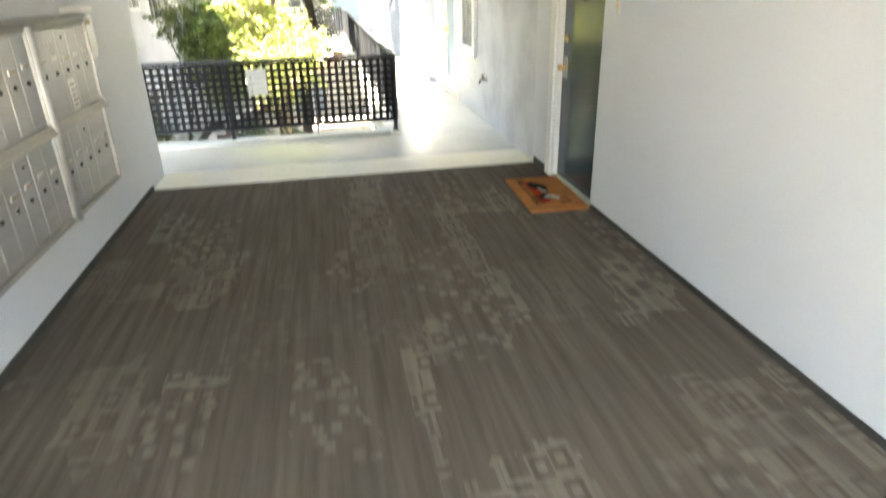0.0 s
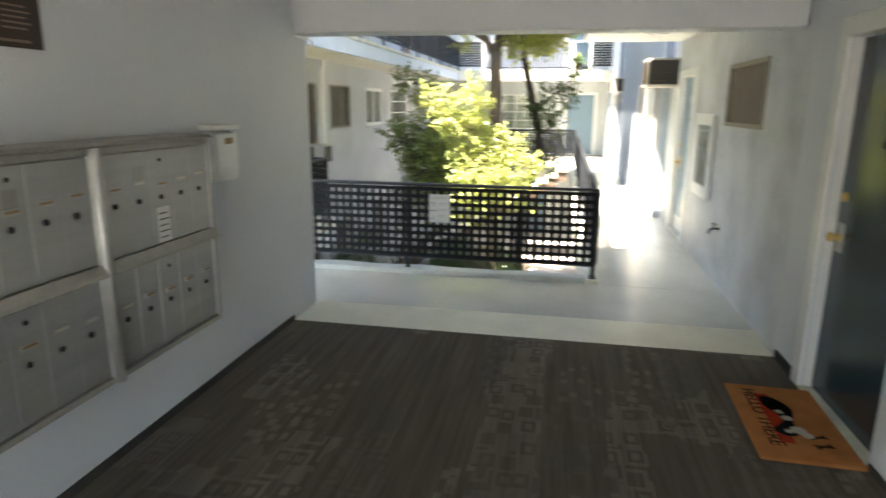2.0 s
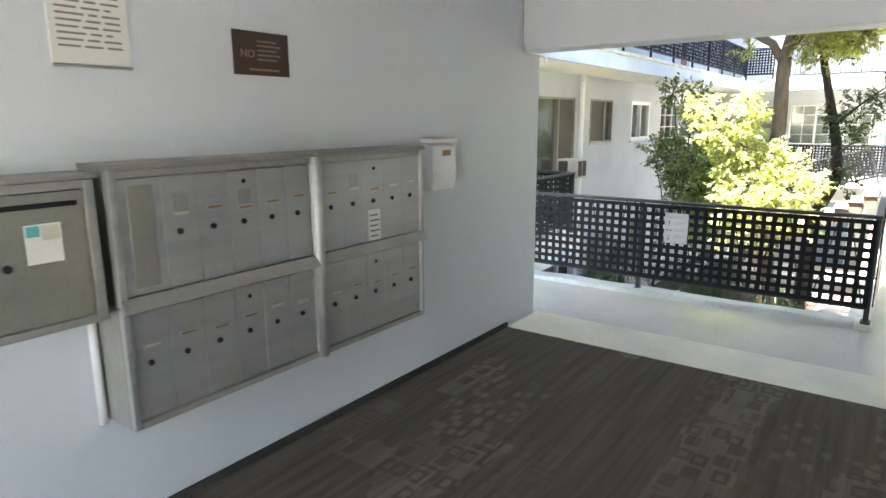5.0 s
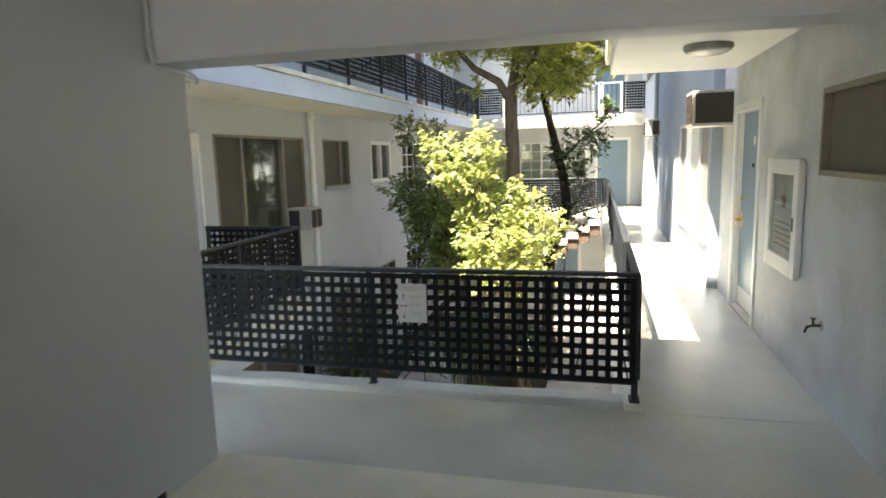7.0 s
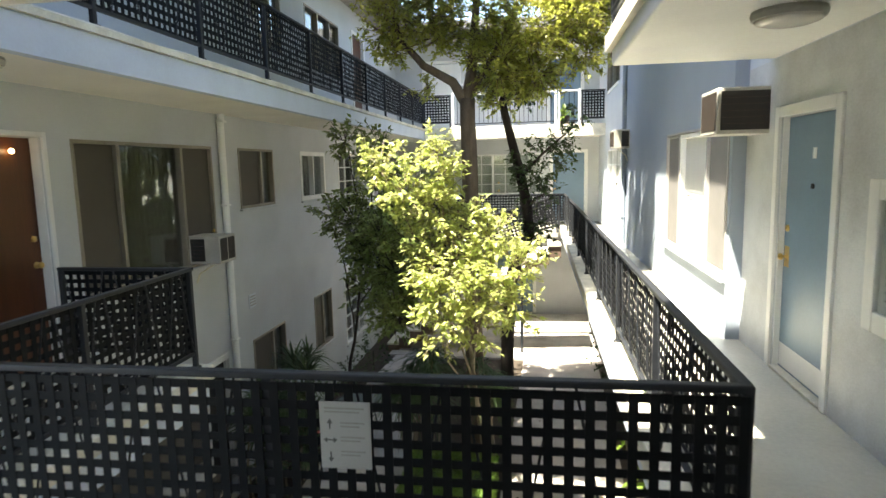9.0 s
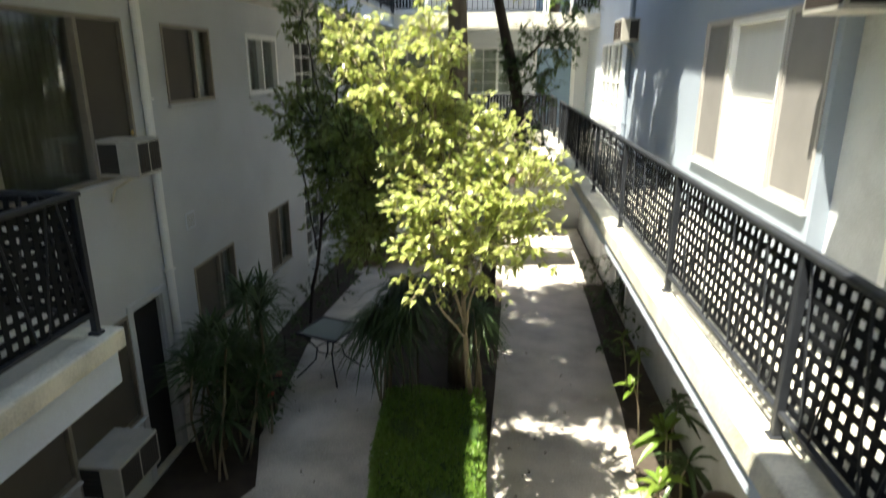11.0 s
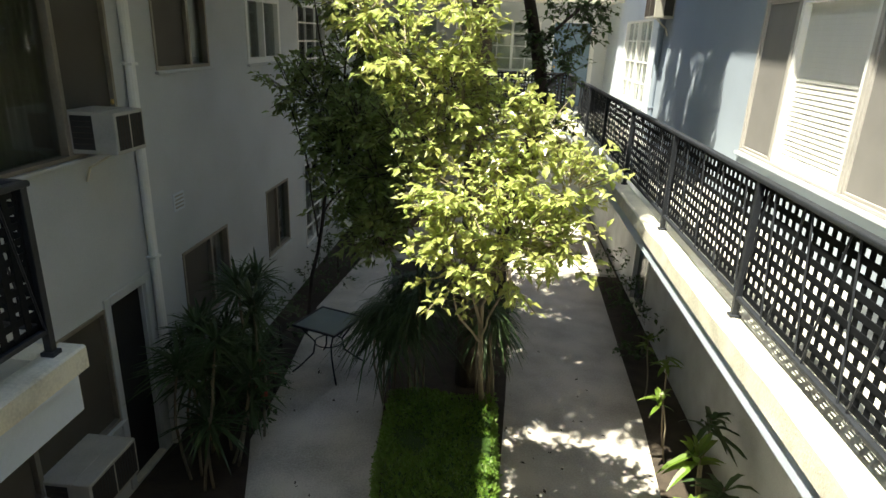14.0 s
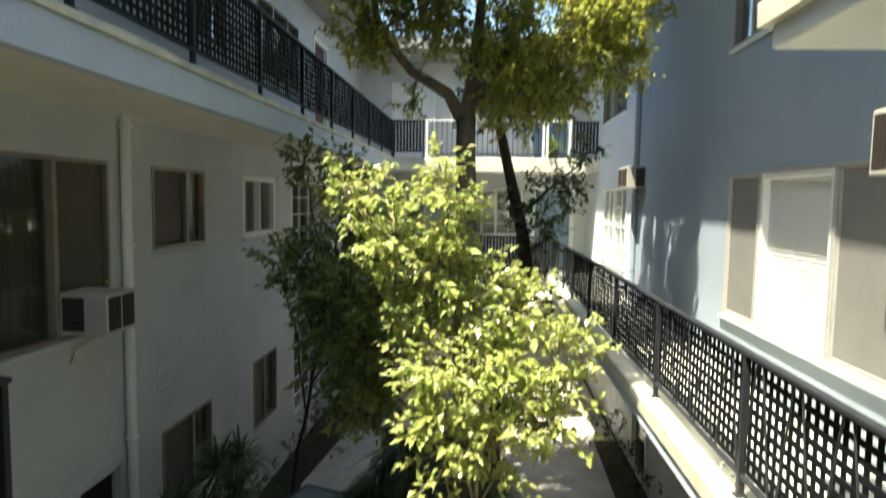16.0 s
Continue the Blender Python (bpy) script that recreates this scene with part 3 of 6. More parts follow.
def railing(label, p0, p1, z, posts, group="", panel=(0.155, 0.865), fine=True, name="railing", top=0.9, rise=0.0, inner=False):
    """An iron railing with pickets, lined with a square black lattice. It runs from p0 to p1; rise lifts its far end."""
    a, b = Vector((*p0, z)), Vector((*p1, z))
    length = (b - a).length
    ly = -0.038 if inner else 0.010
    ob = thing(name, label, "railing", (0, 0, 0), group)
    turn = math.atan2(b.y - a.y, b.x - a.x)
    shear = Matrix.Identity(4)
    shear[2][0] = rise / length
    ob.matrix_basis = Matrix.Translation(a) @ Matrix.Rotation(turn, 4, "Z") @ shear
    for s in posts:
        bm = bmesh.new()
        box(bm, s - 0.02, s + 0.02, -0.02, 0.02, -0.02, top - 0.002, 0.004)
        box(bm, s - 0.035, s + 0.035, -0.035, 0.035, -0.02, 0.035, 0.006)
        part("post", bm, BLACK_METAL, ob)
    bm = bmesh.new()
    box(bm, -0.02, length + 0.02, -0.026, 0.026, top - 0.03, top, 0.008)
    part("top_rail", bm, BLACK_METAL, ob)
    bm = bmesh.new()
    box(bm, 0, length, -0.016, 0.016, panel[0] - 0.02, panel[0] + 0.006, 0.004)
    part("bottom_rail", bm, BLACK_METAL, ob)
    n = max(2, int(length / 0.21))
    leans = {}
    for i in range(n):
        s = (i + 0.5) * length / n
        lean = 0.07 * (1 if i % 2 else -1)
        if lean not in leans:
            bm = bmesh.new()
            tube(bm, [(-lean, 0.0 if inner else -0.012, panel[0]), (lean, 0.0 if inner else -0.012, top - 0.03)], [0.006, 0.006], 5)
            o = part("picket", bm, BLACK_METAL, ob)
            leans[lean] = o.data
        else:
            o = new("picket", leans[lean])
            o.parent = ob
        o.location = (s, 0, 0)
    nv = int(length / PITCH)
    nh = int((panel[1] - panel[0]) / PITCH)
    off = (length - nv * PITCH) / 2
    if fine:
        bmv = bmesh.new()
        box(bmv, -STRIP / 2, STRIP / 2, ly, ly + 0.005, panel[0], panel[1])
        vm = None
        for i in range(nv + 1):
            if vm is None:
                o = part("lattice_slat", bmv, LATTICE, ob)
                vm = o.data
            else:
                o = new("lattice_slat", vm)
                o.parent = ob
            o.location = (off + i * PITCH, 0, 0)
        bmh = bmesh.new()
        box(bmh, 0.0, length, ly + 0.005, ly + 0.010, -STRIP / 2, STRIP / 2)
        hm = None
        for i in range(nh + 1):
            if hm is None:
                o = part("lattice_slat", bmh, LATTICE, ob)
                hm = o.data
            else:
                o = new("lattice_slat", hm)
                o.parent = ob
            o.location = (0, 0, panel[0] + STRIP / 2 + i * (panel[1] - panel[0] - STRIP) / nh)
    else:
        bm = bmesh.new()
        for i in range(nv + 1):
            s = off + i * PITCH
            box(bm, s - STRIP / 2, s + STRIP / 2, 0.010, 0.015, panel[0], panel[1])
        for i in range(nh + 1):
            q = panel[0] + STRIP / 2 + i * (panel[1] - panel[0] - STRIP) / nh
            box(bm, 0, length, 0.015, 0.020, q - STRIP / 2, q + STRIP / 2)
        tagged(part("lattice_panel", bm, LATTICE, ob), kind="stuff")
    return ob


LBL = "black iron railing lined with square lattice"
railing(LBL + " at the landing's edge", (GAL_X, RAIL_Y), (RAIL_X, RAIL_Y), 0.015, [0.0, 1.85, RAIL_X - GAL_X], inner=True)
railing(LBL + " along the sunny walkway", (RAIL_X, RAIL_Y + 0.04), (RAIL_X, 13.9), 0.012, [0.02] + [1.70 + 1.85 * i for i in range(6)] + [13.9 - RAIL_Y - 0.06], inner=True)
railing(LBL + " past the stairhead", (RAIL_X, 15.05), (RAIL_X, GAL_N), 0.012, [0.0, 1.4], inner=True)
railing(LBL + " along the side gallery", (GAL_X, RAIL_Y + 0.04), (GAL_X, GAL_Y), 0.015, [1.2, GAL_Y - RAIL_Y - 0.06])
railing(LBL + " closing the side gallery", (XL + 0.02, GAL_Y), (GAL_X - 0.04, GAL_Y), 0.015, [0.02])
railing(LBL + " of the upper west gallery", (UW - 0.02, 0.5), (UW - 0.02, GAL_N), UPPER_Z + 0.015, [1.45 * i + 0.1 for i in range(12)])
railing(LBL + " at the gallery corner", (UW + 0.02, GAL_N - 0.04), (-0.72, GAL_N - 0.04), UPPER_Z + 0.015, [0.02, 0.74], fine=False)
railing(LBL + " at the gallery end", (2.80, GAL_N - 0.04), (XE - 0.02, GAL_N - 0.04), UPPER_Z + 0.015, [0.02], fine=False)


def bar_railing(label, x0, x1, y, z):
    """Upright iron bars under a white painted top rail, with a white post at each end."""
    ob = thing("railing", label, "railing", (x0, y, z))
    w = x1 - x0
    boxpart("top_rail", ob, WHITE, 0.027, w - 0.027, -0.025, 0.025, 0.875, 0.91, 0.006, "white painted top rail")
    boxpart("bottom_rail", ob, BLACK_METAL, 0.027, w - 0.027, -0.014, 0.014, 0.09, 0.115)
    for x in (0.0, w):
        boxpart("post", ob, WHITE, x - 0.026, x + 0.026, -0.03, 0.03, -0.02, 0.93, 0.005, "white painted post")
    bm = bmesh.new()
    box(bm, -0.007, 0.007, -0.007, 0.007, 0.115, 0.876)
    me = None
    n = int(w / 0.12)
    for i in range(1, n):
        if me is None:
            o = part("bar", bm, BLACK_METAL, ob)
            me = o.data
        else:
            o = new("bar", me)
            o.parent = ob
        o.location = (i * w / n, 0, 0)
    return ob


bar_railing("black barred railing with a white top rail on the upper gallery", -0.66, 2.12, GAL_N - 0.04, UPPER_Z + 0.015)
bar_railing("short black barred railing beside the potted plant", 2.21, 2.74, GAL_N - 0.04, UPPER_Z + 0.015)
railing(LBL + " of the lower north gallery", (XL + 0.02, GAL_N), (RAIL_X - 0.04, GAL_N), 0.015, [0.02, 1.6, 3.2, 4.8], fine=False)
railing(LBL + " of the upper east landing", (UE, 0.5), (UE, UEY - 0.05), UPPER_Z + 0.035, [0.02, 1.4, 2.8, 4.2], fine=False)


# ---- windows and doors ----
def face(side, u, d, z):
    """A place on a facade: u along it, d out of it, z up."""
    if side == "w":
        return Vector((XL + d, u, z))
    if side == "e":
        return Vector((XE - d, u, z))
    if side == "g":
        return Vector((XR + 0.012 - d, u, z))
    if side == "p":
        return Vector((XR - d, u, z))
    if side == "u":
        return Vector((3.46 - d, u, z))
    return Vector((u, YF - d, z))


def fbox(bm, side, u0, u1, d0, d1, z0, z1, bevel=0.0):
    a, b = face(side, u0, d0, z0), face(side, u1, d1, z1)
    return box(bm, min(a.x, b.x), max(a.x, b.x), min(a.y, b.y), max(a.y, b.y), min(a.z, b.z), max(a.z, b.z), bevel)


def fpart(name, parent, material, side, u0, u1, d0, d1, z0, z1, bevel=0.0, label=""):
    bm = bmesh.new()
    fbox(bm, side, u0, u1, d0, d1, z0, z1, bevel)
    return part(name, bm, material, parent, label)


COUNT = {"window": 0, "door": 0}


def rim(ob, name, material, side, hole, d0, d1, w, bevel=0.004, sill=True):
    """Frame bars round a hole, butted end to end."""
    u0, u1, z0, z1 = hole
    fpart(name, ob, material, side, u0, u0 + w, d0, d1, z0, z1, bevel)
    fpart(name, ob, material, side, u1 - w, u1, d0, d1, z0, z1, bevel)
    fpart(name, ob, material, side, u0 + w, u1 - w, d0, d1, z1 - w, z1, bevel)
    if sill:
        fpart(name, ob, material, side, u0 + w, u1 - w, d0, d1, z0, z0 + w, bevel)


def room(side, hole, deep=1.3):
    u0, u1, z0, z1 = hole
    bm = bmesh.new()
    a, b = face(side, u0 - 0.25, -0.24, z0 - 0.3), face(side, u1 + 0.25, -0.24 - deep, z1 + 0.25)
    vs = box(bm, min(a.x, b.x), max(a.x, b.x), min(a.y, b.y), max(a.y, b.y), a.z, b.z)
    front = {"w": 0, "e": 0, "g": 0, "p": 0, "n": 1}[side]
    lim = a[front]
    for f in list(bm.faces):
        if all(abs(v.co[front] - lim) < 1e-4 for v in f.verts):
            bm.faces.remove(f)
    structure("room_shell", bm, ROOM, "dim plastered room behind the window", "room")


def curtain(ob, side, u0, u1, z0, z1, material, name="curtain", d=-0.17, label="taupe pleated curtain"):
    bm = bmesh.new()
    n = max(8, int((u1 - u0) / 0.018))
    prev = None
    for i in range(n + 1):
        u = u0 + (u1 - u0) * i / n
        dd = d + 0.018 * math.sin(i * 1.35) + 0.008 * math.sin(i * 0.37)
        p, q = bm.verts.new(face(side, u, dd, z0)), bm.verts.new(face(side, u, dd, z1))
        if prev:
            bm.faces.new((prev[0], p, q, prev[1]))
        prev = (p, q)
    part(name, bm, material, ob, label, True)


def blind(ob, side, u0, u1, z0, z1, d=-0.15):
    n = int((z1 - z0) / 0.042)
    me = None
    for i in range(n):
        z = z0 + (i + 0.5) * (z1 - z0) / n
        if me is None:
            bm = bmesh.new()
            a, b = face(side, u0, d - 0.008, -0.024), face(side, u1, d + 0.012, 0.022)
            vs = [bm.verts.new(face(side, u, dd, zz)) for u, dd, zz in ((u0, d - 0.003, 0.024), (u1, d - 0.003, 0.024), (u1, d + 0.005, -0.024), (u0, d + 0.005, -0.024))]
            bm.faces.new(vs)
            vs2 = [bm.verts.new(v.co + Vector((0, 0, 0.003))) for v in vs]
            bm.faces.new(vs2[::-1])
            for k in range(4):
                bm.faces.new((vs[k], vs[(k + 1) % 4], vs2[(k + 1) % 4], vs2[k]))
            o = part("blind_slat", bm, BLIND, ob)
            me = o.data
        else:
            o = new("blind_slat", me)
            o.parent = ob
        o.location = (0, 0, z)


def pane(ob, side, u0, u1, z0, z1, d=-0.06, material=None):
    o = fpart("pane", ob, material or GLASS, side, u0, u1, d - 0.002, d + 0.002, z0, z1)
    o.visible_shadow = False
    return o


def window(side, hole, label, frame_mat=ALU_FRAME, panes=(), grid=(0, 0), dress="curtain", screen=(), w=0.035, sill_mat=None, dressmat=None):
    """panes: positions of upright bars; grid: columns and rows of muntins; screen: index of screened bays."""
    COUNT["window"] += 1
    ob = thing("window_%d" % COUNT["window"], label, "window", kind="structure")
    u0, u1, z0, z1 = hole
    rim(ob, "window_frame", frame_mat, side, hole, -0.10, 0.012, w)
    bars = [u0, *panes, u1]
    for m_ in panes:
        fpart("window_bar", ob, frame_mat, side, m_ - 0.025, m_ + 0.025, -0.09, 0.008, z0 + w, z1 - w, 0.004)
    for k in range(len(bars) - 1):
        a, b = bars[k] + w, bars[k + 1] - w
        if dress == "bare":
            continue
        if k in screen:
            fpart("screen", ob, SCREEN_TAUPE if side == "g" else SCREEN, side, a, b, -0.035, -0.033, z0 + w, z1 - w, 0, "dark insect screen")
        else:
            pane(ob, side, a, b, z0 + w, z1 - w)
    c, r = grid
    for i in range(1, c):
        u = u0 + (u1 - u0) * i / c
        fpart("muntin", ob, frame_mat, side, u - 0.012, u + 0.012, -0.055, -0.02, z0 + w, z1 - w)
    for j in range(1, r):
        z = z0 + (z1 - z0) * j / r
        fpart("muntin", ob, frame_mat, side, u0 + w, u1 - w, -0.053, -0.022, z - 0.012, z + 0.012)
    if dress == "curtain":
        curtain(ob, side, u0 + 0.02, u1 - 0.02, z0 + 0.02, z1 - 0.02, dressmat or CURTAIN)
    elif dress == "half":
        curtain(ob, side, u0 + 0.02, u0 + (u1 - u0) * 0.45, z0 + 0.02, z1 - 0.02, dressmat or CURTAIN)
    elif dress == "blind":
        blind(ob, side, u0 + w, u1 - w, z0 + w, z1 - w)
    if side != "g":
        fpart("window_sill", ob, sill_mat or (STUCCO_W if side == "w" else STUCCO), side, u0 - 0.03, u1 + 0.03, -0.01, 0.045, z0 - 0.035, z0 - 0.003, 0.008)
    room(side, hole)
    return ob


window("w", UP_W["slider"], "wide bronze aluminium window with drawn taupe curtains", ALU_FRAME, (5.11, 6.25), screen=(0, 2))
window("w", UP_W["w2"], "sliding window with one dark screened half", ALU_FRAME, (8.42,), dress="half", screen=(0,))
window("w", UP_W["w3"], "small white-framed sliding window", WHITE, (10.68,), dress="half", dressmat=BLIND, w=0.075)
window("w", UP_W["w4"], "white-framed window with a grid of small panes", WHITE, (), (3, 4), dress="none", w=0.05)
window("w", LOW_W["patio"], "dark ground-floor window under the gallery", ALU_FRAME, (5.3,), screen=(0, 1))
window("w", LOW_W["l1"], "dark ground-floor sliding window behind plants", ALU_FRAME, (8.5,), screen=(0,))
window("w", LOW_W["l2"], "dark ground-floor sliding window", ALU_FRAME, (10.85,), screen=(0,))
window("w", LOW_W["l3"], "white ground-floor window with small panes", WHITE, (), (3, 5), dress="none")
window("w", TOP_W["t1"], "dark upper-floor window behind the railing", ALU_FRAME, (9.05,))
window("w", TOP_W["t2"], "wide upper-floor window behind the railing", ALU_FRAME, (11.3, 12.0))
window("g", KW, "high kitchen window with a grey insect screen", ALU_FRAME, (), dress="none", screen=(0,))
window("n", NH["n1"], "white-framed window across the courtyard", WHITE, (-1.4,), (2, 3), dress="blind")
window("n", NH["n2"], "wide white-framed window with small panes", WHITE, (0.3, 1.05), (6, 4), dress="blind")
window("n", LOW_N["m1"], "ground-floor window across the courtyard", WHITE, (), (2, 3))
window("n", TOP_N["u2"], "upper-floor window across the courtyard", WHITE, (0.5,), dress="blind")
window("e", BAY, "white window with a grid of small panes", WHITE, (14.5,), (4, 4), dress="blind")
for h_ in TOP_E:
    window("e", h_, "dark upper-floor sliding window", ALU_FRAME, ((h_[0] + h_[1]) / 2,))
# shuttered window: pale screens on both sides of a white roller blind
SB = (6.36, 7.66)
sw = window("e", SHUT, "wide window with a white blind between pale screens", PALE_FRAME, SB, dress="bare", w=0.03)
blind(sw, "e", SB[0] + 0.07, SB[1] - 0.07, SHUT[2] + 0.05, SHUT[3] - 0.05, -0.065)
rim(sw, "blind_frame", WHITE, "e", (SB[0] + 0.026, SB[1] - 0.026, SHUT[2] + 0.031, SHUT[3] - 0.031), -0.09, 0.0, 0.05)
for a_, b_ in ((SHUT[0] + 0.03, SB[0] - 0.026), (SB[1] + 0.026, SHUT[1] - 0.03)):
    rim(sw, "screen_frame", PALE_FRAME, "e", (a_ + 0.001, b_ - 0.001, SHUT[2] + 0.031, SHUT[3] - 0.031), -0.035, -0.006, 0.028)
    fpart("screen", sw, SCREEN_GREY, "e", a_ + 0.03, b_ - 0.03, -0.03, -0.018, SHUT[2] + 0.06, SHUT[3] - 0.06, 0, "grey framed insect screen")


def knob(parent, side, u, z, d0, plate=None):
    bm = bmesh.new()
    c, ax = face(side, u, d0, z), (face(side, u, d0 + 1, z) - face(side, u, d0, z))
    pts = [0.0, 0.008, 0.009, 0.03, 0.036, 0.05, 0.062, 0.066]
    rad = [0.03, 0.03, 0.012, 0.012, 0.024, 0.029, 0.022, 0.006]
    tube(bm, [c + ax * p for p in pts], rad, 16)
    k = part("door_knob", bm, BRASS, parent, "round brass knob", True)
    if plate:
        pl = fpart("lock_plate", parent, plate, side, u - 0.045, u + 0.045, d0 - 0.003, d0 + 0.003, z - 0.085, z + 0.085, 0.002, "worn metal lock plate")
    return k


def deadbolt(parent, side, u, z, d0):
    bm = bmesh.new()
    c, ax = face(side, u, d0, z), (face(side, u, d0 + 1, z) - face(side, u, d0, z))
    tube(bm, [c, c + ax * 0.012, c + ax * 0.02], [0.029, 0.027, 0.018], 16)
    part("deadbolt", bm, BRASS, parent, "round brass deadbolt", True)


def door(side, hole, label, leaf_mat, hinge_low, deep=-0.06, kick=None, plate=None, frame_w=0.085, knob_z=0.95, near_trim=True, trim=None):
    COUNT["door"] += 1
    u0, u1, z0, z1 = hole
    ob = thing("door_%d" % COUNT["door"], label, "door", kind="structure")
    leaf = fpart("door_leaf", ob, leaf_mat, side, u0 + 0.006, u1 - 0.006, deep - 0.04, deep, z0 + 0.012, z1 - 0.006, 0.003)
    bars = [(u1 + 0.001, u1 + frame_w, z0, z1 + frame_w), (u0 - 0.001, u1 + 0.001, z1 + 0.001, z1 + frame_w)]
    if near_trim:
        bars.append((u0 - frame_w, u0 - 0.001, z0, z1 + frame_w))
    for a, b, c, d in bars:
        fpart("door_frame", ob, trim or WHITE, side, a, b, -0.012, 0.022, c, d, 0.006, "" if trim else "white painted door frame")
    for a, b in ((u0, u0 + 0.014), (u1 - 0.014, u1)):
        fpart("door_jamb", ob, trim or WHITE, side, a, b, deep + 0.002, -0.013, z0, z1)
    fpart("threshold", ob, CREAM, side, u0 + 0.015, u1 - 0.015, deep + 0.001, 0.02, z0 - 0.004, z0 + 0.018, 0.005)
    uk = u0 + 0.075 if not hinge_low else u1 - 0.075
    knob(leaf, side, uk, knob_z, deep, plate)
    deadbolt(leaf, side, uk + 0.0, knob_z + 0.23, deep)
    if kick:
        fpart("kick_plate", leaf, kick, side, u0 + 0.02, u1 - 0.02, deep, deep + 0.004, z0 + 0.03, z0 + 0.22, 0.001, "pale scuffed kick plate")
    return ob, leaf


d1, leaf1 = door("p", D1, "glossy dark teal apartment door in a white frame", DOOR_TEAL, True, plate=STEEL, knob_z=0.96, near_trim=False, frame_w=0.11)
bm = bmesh.new()
fbox(bm, "p", -1.02, -1.00, -0.06, -0.054, 1.58, 2.03)
part("over_door_hook", bm, BLACK_METAL, leaf1, "thin black over-door hook")
bm = bmesh.new()
disc(bm, face("p", -0.90, -0.06, 1.50), (-1, 0, 0), 0.022, 0.012)
part("peephole", bm, DARK_HOLE, leaf1, "dark door viewer")
bm = bmesh.new()
disc(bm, face("p", -1.03, -0.06, 1.53), (-1, 0, 0), 0.03, 0.014)
part("door_knocker", bm, BLACK_METAL, leaf1, "small dark round knocker")
fpart("number_plate", leaf1, STEEL, "p", -1.09, -1.055, -0.06, -0.056, 1.62, 1.72, 0.001, "small worn metal number plate")
d2, leaf2 = door("g", D2, "grey-blue apartment door with brass knob", DOOR_BLUE, True, kick=WHITE, plate=BRASS, knob_z=0.94)
bm = bmesh.new()
disc(bm, face("g", 4.2, -0.06, 1.52), (-1, 0, 0), 0.02, 0.012)
part("peephole", bm, DARK_HOLE, leaf2)
fpart("number_plate", leaf2, WHITE, "g", 4.17, 4.23, -0.06, -0.056, 1.72, 1.80, 0.001, "small pale number plate")
door("n", NH["door"], "grey-blue door across the courtyard", DOOR_BLUE, False, knob_z=0.98)
door("n", LOW_N["m2"], "grey-blue ground-floor door", DOOR_BLUE, False)
door("n", TOP_N["u1"], "pale upper-floor door", WHITE, False)
door("n", TOP_N["u3"], "grey-blue upper-floor door", DOOR_BLUE, False)
door("w", TOP_W["t3"], "brown wooden upper-floor door", DOOR_BROWN, False)
door("w", UP_W["door"], "dark brown wooden door with a small lit lamp", DOOR_BROWN, True, deep=-0.1, frame_w=0.045)
# near-black leaf colour stands in for the shade at this doorway
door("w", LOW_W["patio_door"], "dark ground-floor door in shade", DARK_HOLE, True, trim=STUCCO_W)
door("u", UD, "dark door in a white frame under the walkway", DOOR_TEAL, True)
ue = (3.05, 3.95, UPPER_Z + 0.03, 4.78)
door("g", ue, "grey-blue upper landing door", DOOR_BLUE, True, knob_z=UPPER_Z + 0.95)


